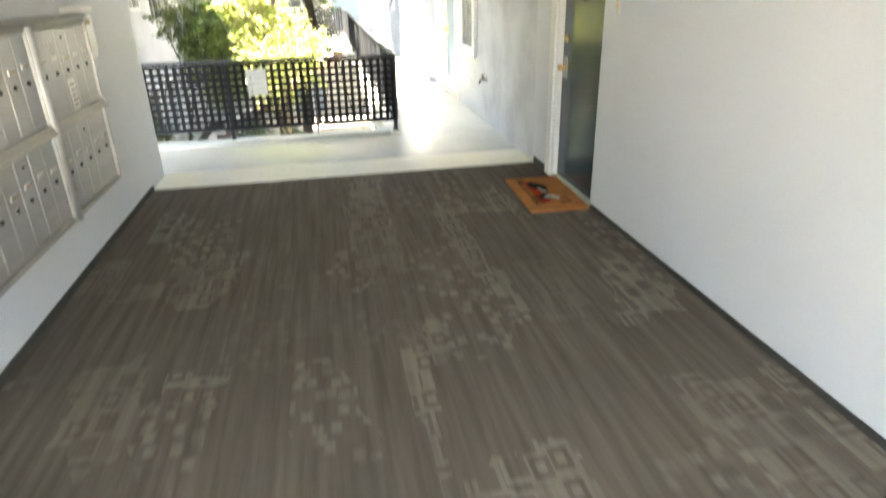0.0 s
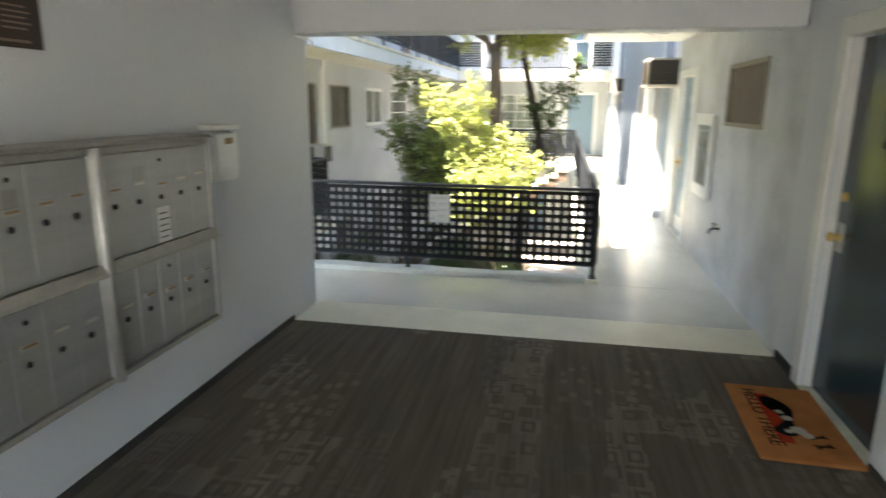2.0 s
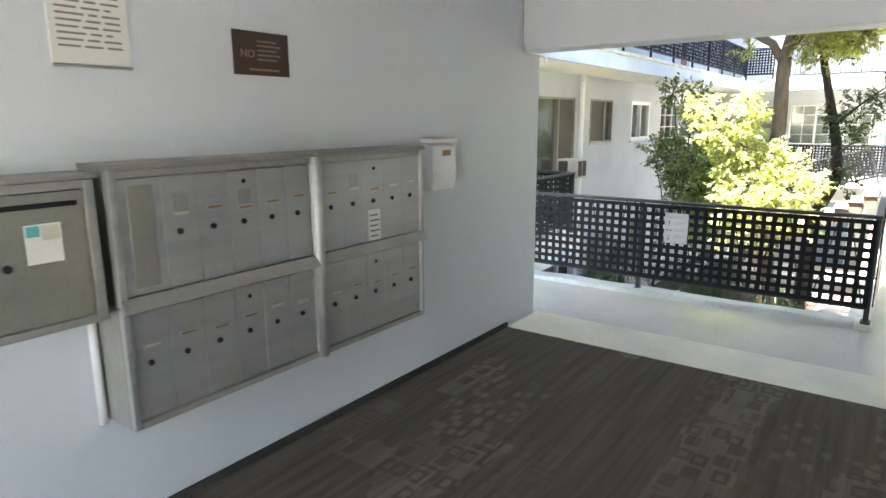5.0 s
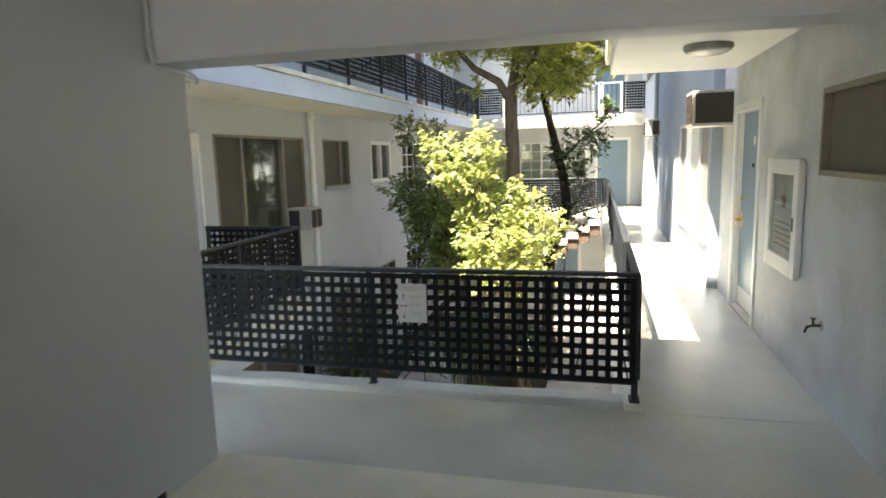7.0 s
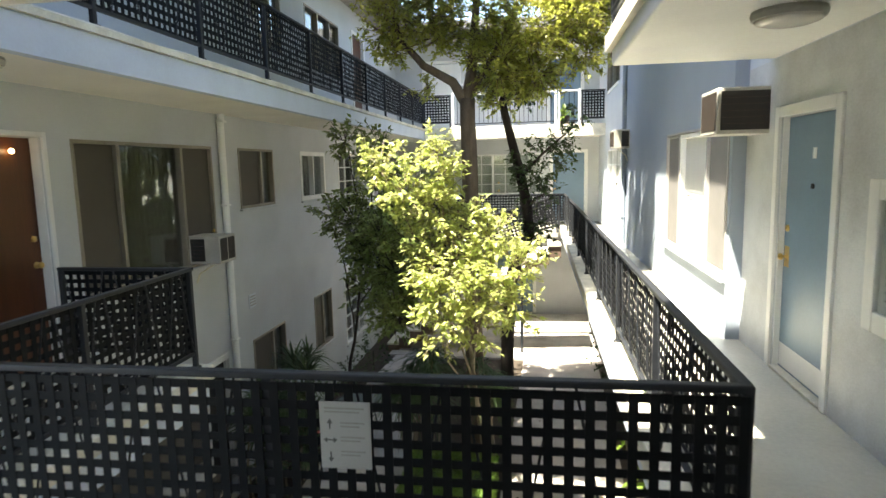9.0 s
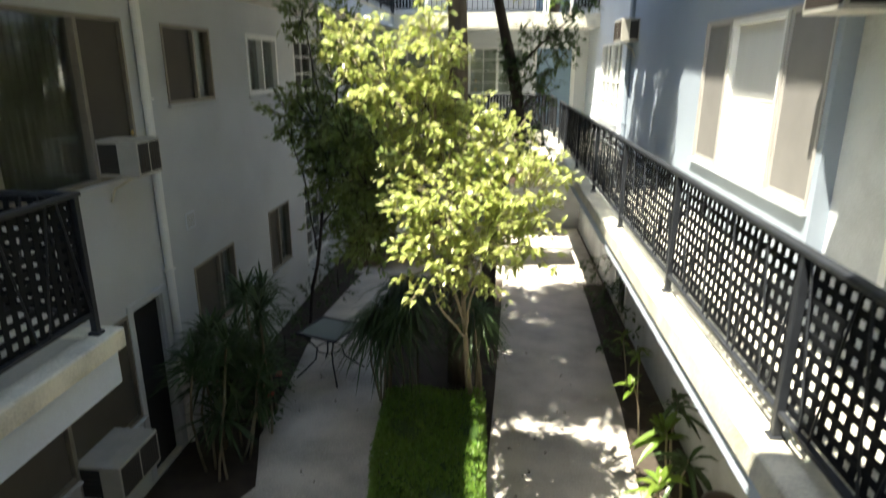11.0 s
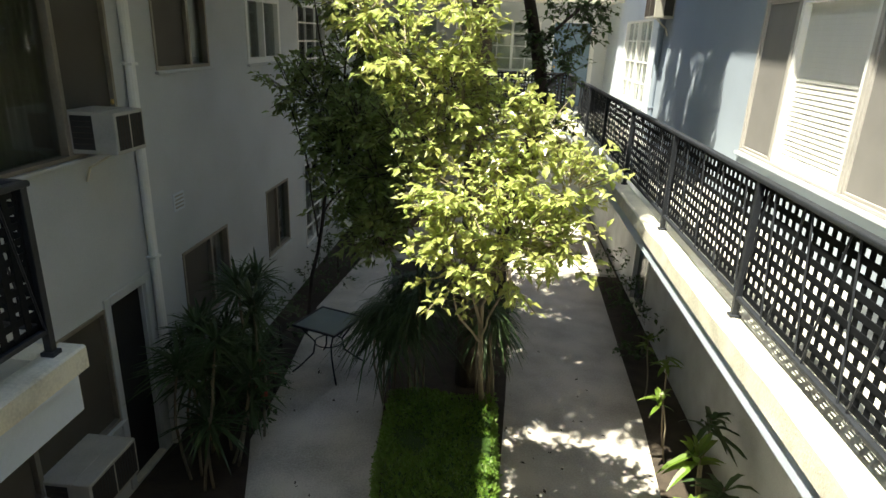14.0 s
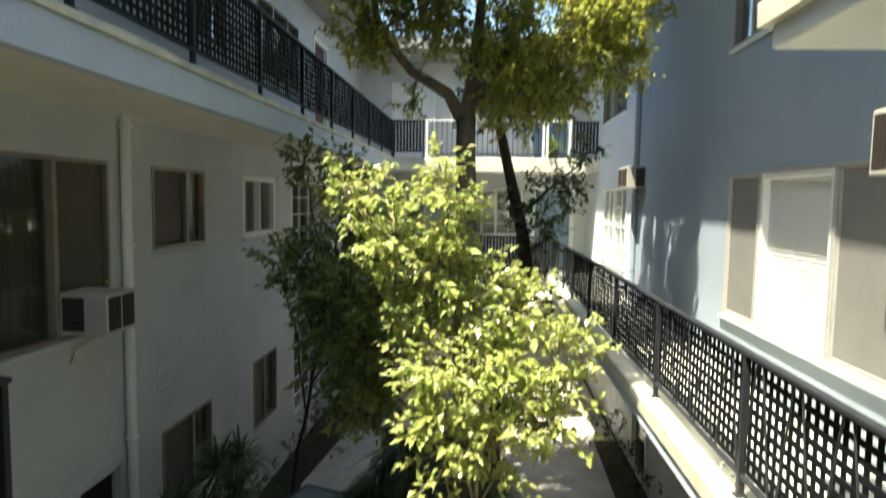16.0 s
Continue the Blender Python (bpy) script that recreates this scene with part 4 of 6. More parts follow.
# ---- the passage ----
def mail_unit(label, y0, y1, z0, z1, doors, first=None, hood=False, slot_z=0.64, lock_z=0.50, extra=()):
    """A recessed bank of mailbox doors on the passage wall, doors as (name slot, lock) columns."""
    ob = thing("mailbox_unit", label, "mailbox", (0, 0, 0), "mailbox units")
    X = 0.20
    boxpart("casing", ob, ALU_DULL, 0.001, X - 0.012, y0, y1, z0, z1, 0.004)
    f = 0.03
    for a, b, c, d in ((y0, y0 + f, z0, z1), (y1 - f, y1, z0, z1), (y0 + f, y1 - f, z1 - f, z1), (y0 + f, y1 - f, z0, z0 + f)):
        bm = bmesh.new()
        box(bm, X - 0.013, X + 0.016, a + 0.001, b - 0.001, c + 0.001, d - 0.001, 0.005)
        part("frame_bar", bm, ALU if b - a < 0.05 else ALU_DULL, ob)
    s = y0 + f
    if first:
        boxpart("outgoing_panel", ob, ALU, X - 0.013, X + 0.004, s + 0.003, s + first, z0 + f + 0.004, z1 - f - 0.004, 0.004, "dull metal surround of a blank panel")
        boxpart("panel_face", ob, ALU_OLIVE, X + 0.003, X + 0.007, s + 0.04, s + first - 0.035, z0 + f + 0.03, z1 - f - 0.03, 0.001, "dull olive panel face")
        s += first
    w = (y1 - f - s) / doors
    h = z1 - z0
    for i in range(doors):
        a, b = s + i * w + 0.0014, s + (i + 1) * w - 0.0014
        zz0, zz1 = z0 + f + 0.004, z1 - f - 0.004
        dr = boxpart("mailbox_door", ob, ALU, X - 0.012, X + 0.003 + random.uniform(-0.0012, 0.0012), a, b, zz0, zz1, 0.0025)
        c = (a + b) / 2
        sz = z0 + slot_z * h + 0.01 * math.sin(i * 2.1)
        bm = bmesh.new()
        box(bm, X + 0.002, X + 0.008, c - 0.036, c + 0.036, sz - 0.014, sz + 0.012, 0.003)
        ns = part("name_slot", bm, STEEL, dr)
        boxpart("name_label", dr, AMBER if random.random() < 0.7 else PAPER_AGED, X + 0.008, X + 0.0095, c - 0.030, c + 0.030, sz - 0.005, sz + 0.004)
        bm = bmesh.new()
        lz = z0 + lock_z * h
        disc(bm, (X + 0.002, c - 0.012, lz), (1, 0, 0), 0.0115, 0.01, 14)
        part("lock", bm, DARK_HOLE, dr, "small dark round lock")
        if i == doors // 2:
            bm = bmesh.new()
            disc(bm, (X + 0.002, c, z1 - f - 0.05), (1, 0, 0), 0.009, 0.006, 12)
            part("master_lock", bm, DARK_HOLE, ob, "dark master lock")
        if i in extra:
            boxpart("paper_label", dr, ALU_DULL, X + 0.003, X + 0.005, c - 0.032, c + 0.032, sz + 0.012, sz + 0.075, 0, "worn paper patch")
    if hood:
        bm = bmesh.new()
        # sloping hood over the doors, and a thick sloping ledge under them
        for nm, za, zb, drop in (("hood", z1 + 0.001, z1 + 0.02, 0.018), ("ledge", z0 - 0.024, z0 + 0.03, 0.034)):
            bm = bmesh.new()
            prof = [(0.001 if nm == "hood" else X + 0.0165, za), (X + 0.034, za), (X + 0.038, za + 0.006), (X + 0.034, zb - drop), (X + 0.0165, zb), (0.001, zb)][:6 if nm == "hood" else 5]
            ra, rb = [[bm.verts.new((x, y, z)) for x, z in prof] for y in (y0 + 0.001, y1 - 0.001)]
            bm.faces.new(ra)
            bm.faces.new(rb[::-1])
            for k in range(len(prof)):
                bm.faces.new((ra[k], ra[(k + 1) % len(prof)], rb[(k + 1) % len(prof)], rb[k]))
            part(nm, bm, ALU_DULL, ob, "projecting dull metal " + nm)
    return ob


MZ = (0.51, 0.996, 0.998, 1.497)
mail_unit("upper aluminium mailbox bank with a blank panel", -3.155, -2.194, MZ[2], MZ[3], 5, 0.17, True, extra=(0, 2))
ur = mail_unit("upper aluminium mailbox bank beside the drop box", -2.192, -1.37, MZ[2], MZ[3], 5, None, True, extra=(1,))
mail_unit("lower aluminium mailbox bank of six doors", -3.155, -2.194, MZ[0], MZ[1], 6, slot_z=0.66, lock_z=0.52)
mail_unit("lower aluminium mailbox bank of five doors", -2.192, -1.37, MZ[0], MZ[1], 5, slot_z=0.62, lock_z=0.5)
bm = bmesh.new()
tube(bm, [(0.216, -2.193, 0.512), (0.216, -2.193, 1.0), (0.216, -2.193, 1.49), (0.208, -2.193, 1.525)], [0.025, 0.025, 0.025, 0.008], 12)
part("mullion", bm, ALU, ur, "rounded upright metal strip", True)
nt_ = thing("mailbox_notice", "white printed notice stuck on a mailbox door", "notice")
boxpart("sheet", nt_, PAPER, 0.204, 0.2065, -1.83, -1.74, 1.035, 1.20)
for k in range(5):
    boxpart("print_line", nt_, INK, 0.2063, 0.2072, -1.82, -1.76 + 0.012 * (k % 2), 1.055 + k * 0.028, 1.062 + k * 0.028)

pb = thing("parcel_box", "dull metal outgoing mail box with a slot", "mailbox")
boxpart("casing", pb, ALU_DULL, 0.001, 0.185, -3.585, -3.192, 0.97, 1.475, 0.006)
boxpart("hood", pb, ALU_DULL, 0.001, 0.215, -3.60, -3.178, 1.476, 1.492, 0.004)
for a, b, c, d in ((-3.585, -3.55, 0.971, 1.474), (-3.228, -3.194, 0.971, 1.474), (-3.549, -3.229, 1.444, 1.474), (-3.549, -3.229, 0.971, 1.0)):
    boxpart("frame_bar", pb, ALU_DULL, 0.184, 0.206, a, b, c, d, 0.004)
pd_ = boxpart("box_door", pb, ALU_OLIVE, 0.182, 0.194, -3.545, -3.232, 1.003, 1.441, 0.003, "dull olive metal door")
boxpart("slot", pd_, DARK_HOLE, 0.193, 0.1965, -3.525, -3.25, 1.39, 1.407, 0.001, "dark letter slot")
boxpart("sticker", pd_, PAPER, 0.1945, 0.196, -3.42, -3.31, 1.21, 1.34, 0, "small printed sticker")
boxpart("sticker_mark", pd_, TEAL_INK, 0.196, 0.1968, -3.415, -3.375, 1.30, 1.335, 0, "turquoise mark")
boxpart("sticker_field", pd_, PAPER_AGED, 0.196, 0.1966, -3.37, -3.315, 1.285, 1.335)
bm = bmesh.new()
disc(bm, (0.193, -3.48, 1.21), (1, 0, 0), 0.013, 0.01, 14)
part("lock", bm, DARK_HOLE, pd_)

ct = thing("conduit", "short white painted conduit beside the mailboxes", "conduit")
bm = bmesh.new()
tube(bm, [(0.018, -3.178, 0.50), (0.018, -3.178, 0.75), (0.018, -3.178, 0.968)], [0.016] * 3, 10)
part("pipe", bm, WHITE, ct, "", True)

wbx = thing("drop_box", "small white wall-mounted drop box", "mailbox")
bm = bmesh.new()
pr = [(0.001, 1.235), (0.085, 1.225), (0.098, 1.30), (0.098, 1.50), (0.001, 1.52)]
ring0 = [bm.verts.new((x, -1.12, z)) for x, z in pr]
ring1 = [bm.verts.new((x, -0.87, z)) for x, z in pr]
bm.faces.new(ring0[::-1])
bm.faces.new(ring1)
for k in range(5):
    bm.faces.new((ring0[k], ring0[(k + 1) % 5], ring1[(k + 1) % 5], ring1[k]))
bmesh.ops.bevel(bm, geom=list(bm.edges), offset=0.006, segments=2, affect="EDGES")
part("body", bm, WHITE_PLASTIC, wbx)
boxpart("lid", wbx, WHITE_PLASTIC, 0.001, 0.112, -1.13, -0.86, 1.522, 1.55, 0.006)
boxpart("badge", wbx, AMBER, 0.098, 0.1, -1.02, -0.93, 1.44, 1.475, 0, "small amber print")

sg = thing("wall_sign", "small brown plastic sign with cream print", "sign")
boxpart("plate", sg, BROWN_SIGN, 0.001, 0.006, -2.45, -2.14, 1.868, 2.06, 0.001)
text_part("NO", 0.05, SIGN_CREAM, sg, Matrix.Translation((0.0075, -2.375, 1.945)) @ Euler((math.pi / 2, 0, math.pi / 2)).to_matrix().to_4x4())
for k in range(5):
    boxpart("print_line", sg, SIGN_CREAM, 0.0055, 0.0072, -2.32, -2.21 + 0.02 * (k % 2), 1.935 + k * 0.02, 1.942 + k * 0.02)
boxpart("print_line", sg, SIGN_CREAM, 0.0055, 0.0072, -2.37, -2.2, 1.888, 1.898)
nb = thing("wall_notice", "framed aged printed notice on the wall", "notice")
boxpart("sheet", nb, PAPER, 0.001, 0.007, -3.19, -2.91, 1.868, 2.30, 0.001)
for k in range(9):
    for u0_, u1_ in ((-3.165, -3.09 + 0.012 * (k % 3)), (-3.075 + 0.012 * (k % 3), -3.01 - 0.01 * (k % 2)), (-2.995 - 0.01 * (k % 2), -2.94 - 0.03 * (k % 4 == 2))):
        boxpart("print_line", nb, PRINT_FADED, 0.0065, 0.0078, u0_, u1_, 1.925 + k * 0.022, 1.933 + k * 0.022)
for k in range(2):
    boxpart("heading_line", nb, INK, 0.0065, 0.008, -3.13, -2.97, 2.15 + k * 0.035, 2.166 + k * 0.035)
boxpart("rail_strip", nb, ALU_DULL, 0.001, 0.012, -3.19, -2.91, 1.856, 1.867)

dm = thing("doormat", "orange coir doormat with printed greeting", "doormat", (3.30, -0.95, 0.0), turn=-2)
bm = bmesh.new()
box(bm, -0.235, 0.235, -0.45, 0.39, 0.001, 0.022, 0.006)
part("mat", bm, COIR, dm)
text_part("HELLO THERE", 0.105, COIR_BLACK, dm, Matrix.Translation((-0.155, 0.0, 0.0225)) @ Matrix.Rotation(-math.pi / 2, 4, "Z"))
boxpart("print_stripe", dm, COIR_RED, -0.10, -0.03, -0.29, 0.27, 0.0215, 0.0235, 0, "orange-red stripe")
bm = bmesh.new()
for k in range(26):
    u = k / 25
    disc(bm, (-0.045 + 0.05 * math.sin(u * 3.0), 0.20 - 0.36 * u, 0.0225), (0, 0, 1), 0.045 + 0.02 * math.sin(u * 7), 0.002 + 0.0002 * (k % 3), 10)
part("print_shape", bm, COIR_BLACK, dm, "black rounded printed shape")
bm = bmesh.new()
for cx, cy, r in ((0.02, -0.15, 0.04), (0.0, -0.02, 0.028), (-0.02, 0.05, 0.022), (0.05, -0.2, 0.03), (-0.03, -0.17, 0.02)):
    disc(bm, (cx, cy, 0.0262), (0, 0, 1), r, 0.0016, 10)
part("print_patch", bm, COIR_WHITE, dm, "white printed patches")
bm = bmesh.new()
for cx, cy in ((0.10, -0.20), (0.10, -0.29)):
    box(bm, cx - 0.05, cx + 0.045, cy - 0.006, cy + 0.006, 0.0225, 0.0245)
    box(bm, cx - 0.05, cx + 0.045, cy - 0.006, cy + 0.006, 0.0225, 0.0245, 0, Matrix.Translation((cx, cy, 0)) @ Matrix.Rotation(0.6, 4, "Z") @ Matrix.Translation((-cx, -cy, 0)))
part("print_marks", bm, COIR_BLACK, dm, "black printed strokes")

bl = thing("doorbell", "small cream doorbell plate beside the door", "doorbell")
fpart("plate", bl, CREAM, "p", -1.60, -1.565, 0.001, 0.012, 1.43, 1.53, 0.003)
fpart("button", bl, BRASS, "p", -1.59, -1.575, 0.012, 0.018, 1.475, 1.49, 0.002)

cd = thing("conduit", "thin painted conduit under the beam end", "conduit")
bm = bmesh.new()
tube(bm, [(0.02, 0.17, 2.55), (0.02, 0.17, 2.25), (0.025, 0.19, 2.17), (0.03, 0.30, 2.165), (0.03, 0.44, 2.165), (0.03, 0.5, 2.15), (0.03, 0.5, 2.11)], [0.011] * 7, 8)
part("pipe", bm, STUCCO_IN, cd)

# railing notice
sn = thing("direction_sign", "white laminated sign with arrows on the railing", "sign")
SX0, SX1, SZ0, SZ1, SY = 0.75, 0.96, 0.53, 0.81, RAIL_Y - 0.0435
boxpart("sheet", sn, LAMINATE, SX0, SX1, SY, SY + 0.004, SZ0, SZ1, 0.001)
for k, z in enumerate((0.78, 0.765, 0.72, 0.705, 0.66, 0.645, 0.60, 0.585)):
    boxpart("print_line", sn, SCREEN_PALE, SX0 + (0.02 if k < 2 else 0.085), SX1 - 0.025 - 0.02 * (k % 2), SY - 0.001, SY + 0.001, z, z + 0.006)
for z, kinds in ((0.715, "u"), (0.65, "lr"), (0.58, "d")):
    bm = bmesh.new()
    c = SX0 + 0.042
    if kinds == "lr":
        box(bm, c - 0.025, c + 0.025, SY - 0.0012, SY + 0.001, z - 0.003, z + 0.003)
    else:
        box(bm, c - 0.003, c + 0.003, SY - 0.0012, SY + 0.001, z - 0.02, z + 0.02)
    heads = {"u": [((c, z + 0.024), (c - 0.013, z + 0.005), (c + 0.013, z + 0.005))], "d": [((c, z - 0.024), (c - 0.013, z - 0.005), (c + 0.013, z - 0.005))],
             "lr": [((c - 0.03, z), (c - 0.013, z - 0.012), (c - 0.013, z + 0.012)), ((c + 0.03, z), (c + 0.013, z - 0.012), (c + 0.013, z + 0.012))]}[kinds]
    for tri in heads:
        bm.faces.new([bm.verts.new((x, SY - 0.0013, zz)) for x, zz in tri])
    part("arrow", bm, INK, sn)

# extinguisher cabinet, tap, ceiling lamps
fc = thing("extinguisher_cabinet", "white glazed fire extinguisher cabinet on the wall", "cabinet")
FU0, FU1, FZ0, FZ1 = 2.37, 3.20, 0.73, 1.60
fpart("body", fc, WHITE, "g", FU0 + 0.02, FU1 - 0.02, 0.001, 0.02, FZ0 + 0.02, FZ1 - 0.02, 0.004)
for a, b, c, d in ((FU0, FU0 + 0.115, FZ0, FZ1), (FU1 - 0.115, FU1, FZ0, FZ1), (FU0 + 0.115, FU1 - 0.115, FZ1 - 0.115, FZ1), (FU0 + 0.115, FU1 - 0.115, FZ0, FZ0 + 0.12)):
    fpart("door_frame", fc, WHITE, "g", a + 0.0005, b - 0.0005, 0.02, 0.055, c, d, 0.006)
fpart("back_panel", fc, PAPER, "g", FU0 + 0.115, FU1 - 0.115, 0.02, 0.023, FZ0 + 0.12, FZ1 - 0.115)
o_ = fpart("pane", fc, GLASS_CLEAR, "g", FU0 + 0.115, FU1 - 0.115, 0.038, 0.041, FZ0 + 0.12, FZ1 - 0.115)
o_.visible_shadow = False
bm = bmesh.new()
cpt = face("g", (FU0 + FU1) / 2, 0.030, 1.28)
vs_ = []
for k in range(10):
    a = math.pi / 2 + k * math.pi / 5
    r = 0.10 if k % 2 == 0 else 0.045
    vs_.append(bm.verts.new(cpt + Vector((0, r * math.cos(a), r * math.sin(a)))))
bm.faces.new(vs_)
part("emblem", bm, AMBER, fc, "star-shaped printed emblem")
for k in range(5):
    fpart("print_line", fc, SCREEN_PALE, "g", FU0 + 0.17, FU1 - 0.17, 0.023, 0.0245, 0.92 + 0.045 * k, 0.932 + 0.045 * k)
fpart("latch", fc, STEEL, "g", FU0 + 0.06, FU0 + 0.09, 0.055, 0.07, 1.08, 1.18, 0.004)

tp = thing("wall_tap", "old brass garden tap on the scuffed wall", "tap")
bm = bmesh.new()
c = face("g", 1.90, 0.0, 0.53)
tube(bm, [c, c + Vector((-0.05, 0, 0)), c + Vector((-0.085, 0, -0.01)), c + Vector((-0.10, 0, -0.05))], [0.011, 0.010, 0.010, 0.008], 10)
part("spout", bm, BROWN_SIGN, tp)
bm = bmesh.new()
tube(bm, [c + Vector((-0.05, 0, 0.0)), c + Vector((-0.052, 0, 0.045))], [0.008, 0.008], 8)
disc(bm, c + Vector((-0.052, 0, 0.045)), (0, 0, 1), 0.019, 0.008, 12)
part("handle", bm, BROWN_SIGN, tp, "dark round handle")
bm = bmesh.new()
disc(bm, c + Vector((-0.001, 0, 0)), (-1, 0, 0), 0.035, 0.006, 16)
part("wall_flange", bm, ALU_DULL, tp)


def ceiling_lamp(x, y, z, label):
    ob = thing("ceiling_lamp", label, "ceiling lamp", (x, y, z), "gallery ceiling lamps")
    bm = bmesh.new()
    tube(bm, [(0, 0, 0), (0, 0, -0.02), (0, 0, -0.045)], [0.19, 0.195, 0.185], 32)
    part("base_ring", bm, ALU_DULL, ob, "dull metal ring", False)
    bm = bmesh.new()
    tube(bm, [(0, 0, -0.045), (0, 0, -0.06), (0, 0, -0.075), (0, 0, -0.085)], [0.175, 0.165, 0.12, 0.02], 32)
    part("shade", bm, FROST, ob, "frosted glass shade", True)
    return ob


ceiling_lamp(2.98, 3.1, 2.529, "round flush ceiling lamp under the east landing")
ceiling_lamp(-1.92, 2.85, SOFFIT_Z - 0.001, "round flush ceiling lamp under the west gallery")


def ac_unit(side, u0, u1, d1, z0, z1, label, bracket=True, panes=2, side_span=(0.06, 0.52)):
    """A window air conditioner: casing, finned coil behind front openings, dark louvred side openings."""
    ob = thing("air_conditioner", label, "air conditioner", (0, 0, 0), "window air conditioners")
    fpart("casing", ob, AC_CASE, side, u0, u1, -0.05, d1, z0, z1, 0.01)
    w = (u1 - u0 - 0.05 - 0.02 * (panes - 1)) / panes
    for k in range(panes):
        a = u0 + 0.025 + k * (w + 0.02)
        coil = fpart("coil", ob, AC_DARK, side, a, a + w, d1 - 0.01, d1 + 0.002, z0 + 0.035, z1 - 0.03, 0, "dark finned coil")
        n = max(3, int(w / 0.035))
        for j in range(1, n):
            fpart("fin", coil, BROWN_SIGN, side, a + j * w / n - 0.002, a + j * w / n + 0.002, d1 + 0.002, d1 + 0.005, z0 + 0.04, z1 - 0.035)
    for u, s in ((u0, -1), (u1, 1)):
        g = fpart("side_grille", ob, AC_DARK, side, min(u, u + s * 0.003), max(u, u + s * 0.003), d1 * side_span[0], d1 * side_span[1], z0 + 0.035, z1 - 0.03, 0, "dark side louvres")
        for j in range(1, 6):
            z = z0 + 0.035 + j * (z1 - z0 - 0.065) / 6
            fpart("louvre", g, BROWN_SIGN, side, min(u, u + s * 0.008), max(u, u + s * 0.008), d1 * side_span[0] + 0.01, d1 * side_span[1] - 0.01, z - 0.003, z + 0.003)
    fpart("rim", ob, AC_CASE, side, u0 - 0.008, u1 + 0.008, d1 * 0.55, d1 * 0.62, z1 - 0.012, z1 + 0.006, 0.002)
    if bracket:
        bm = bmesh.new()
        um = u0 + (u1 - u0) * 0.3
        tube(bm, [face(side, um, 0.0, z0 - 0.26), face(side, um, 0.05, z0 - 0.14), face(side, um, d1 * 0.7, z0 - 0.005)], [0.012] * 3, 6)
        part("bracket", bm, CREAM, ob, "slanting metal bracket")
    return ob


ac_unit("w", 6.27, 6.68, 0.40, 0.60, 0.94, "beige air conditioner in the west window")
ac_unit("w", 5.30, 5.94, 0.40, -2.22, -1.86, "beige air conditioner by the ground-floor window", False)
ac_unit("g", 4.96, 5.49, 0.42, 1.94, 2.33, "pale air conditioner above the walkway", False, 1, (0.0, 0.93))
ac_unit("e", 12.0, 12.7, 0.3, 2.0, 2.36, "small air conditioner on the far wall")


def downpipe(label, pts, material=WHITE, r=0.048):
    ob = thing("downpipe", label, "downpipe")
    bm = bmesh.new()
    tube(bm, pts, [r] * len(pts), 12)
    part("pipe", bm, material, ob)
    for p, q in zip(pts[1:-1], pts[2:]):
        z = (p[2] + q[2]) / 2
        bm = bmesh.new()
        box(bm, p[0] - 0.052, p[0] + 0.054, p[1] - 0.054, p[1] + 0.054, z - 0.012, z + 0.012, 0.004)
        part("strap", bm, material, ob)


px = XL + 0.052
downpipe("pale painted downpipe on the west facade", [(px + 0.02, 7.13, SOFFIT_Z), (px + 0.02, 7.13, 2.42), (px, 7.15, 2.34), (px, 7.15, 0.2), (px, 7.16, -1.4), (px, 7.16, GROUND)])
downpipe("blue-grey downpipe on the east wall", [(XE - 0.04, 12.5, EAVES), (XE - 0.04, 12.5, 4.0), (XE - 0.04, 12.5, 2.5), (XE - 0.04, 12.5, 1.2), (XE - 0.04, 12.5, 0.0)], STUCCO_BLUE)
wl = thing("door_lamp", "small lit lamp seen at the brown door", "lamp")
bm = bmesh.new()
bmesh.ops.create_uvsphere(bm, u_segments=12, v_segments=8, radius=0.022, matrix=Matrix.Translation(face("w", 3.88, -0.055, 1.93)))
glow = bpy.data.materials.new("warm_lamp")
glow.use_nodes = True
glow.node_tree.nodes["Principled BSDF"].inputs["Emission Color"].default_value = (1.0, 0.72, 0.35, 1)
glow.node_tree.nodes["Principled BSDF"].inputs["Emission Strength"].default_value = 2.5
part("bulb", bm, glow, wl, "", True)

vt = thing("wall_vent", "small painted vent plate on the west facade", "vent")
fpart("plate", vt, STUCCO, "w", 7.72, 7.95, 0.001, 0.012, -0.30, -0.10, 0.003)
for k in range(4):
    fpart("slat", vt, ALU_DULL, "w", 7.745, 7.925, 0.012, 0.018, -0.272 + 0.042 * k, -0.252 + 0.042 * k, 0.002)

# ---- stairs ----
st = thing("staircase", "outdoor stairs with pale treads and terracotta risers", "stairs")
n_steps, tread = 15, 0.285
riser = -GROUND / (n_steps + 1)
for i in range(n_steps):
    z = -(i + 1) * riser
    x1 = 2.18 - i * tread
    boxpart("riser_block", st, STEP_TILE, x1 - tread, x1, 13.98, 15.0, z - 0.30, z - 0.045, 0.0)
    boxpart("tread", st, CREAM, x1 - tread - 0.02, x1, 13.95, 15.03, z - 0.044, z, 0.008)
bm = bmesh.new()
tube(bm, [(1.25, 14.0, GROUND), (1.25, 14.0, -0.95)], [0.035, 0.035], 10)
part("post", bm, BLACK_METAL, st)
railing("black lattice railing sloping down beside the stairs", (2.16, 15.06), (-1.9, 15.06), 0.03, [0.02, 1.4, 2.8, 4.0], fine=False, name="stair_railing", rise=-2.68)


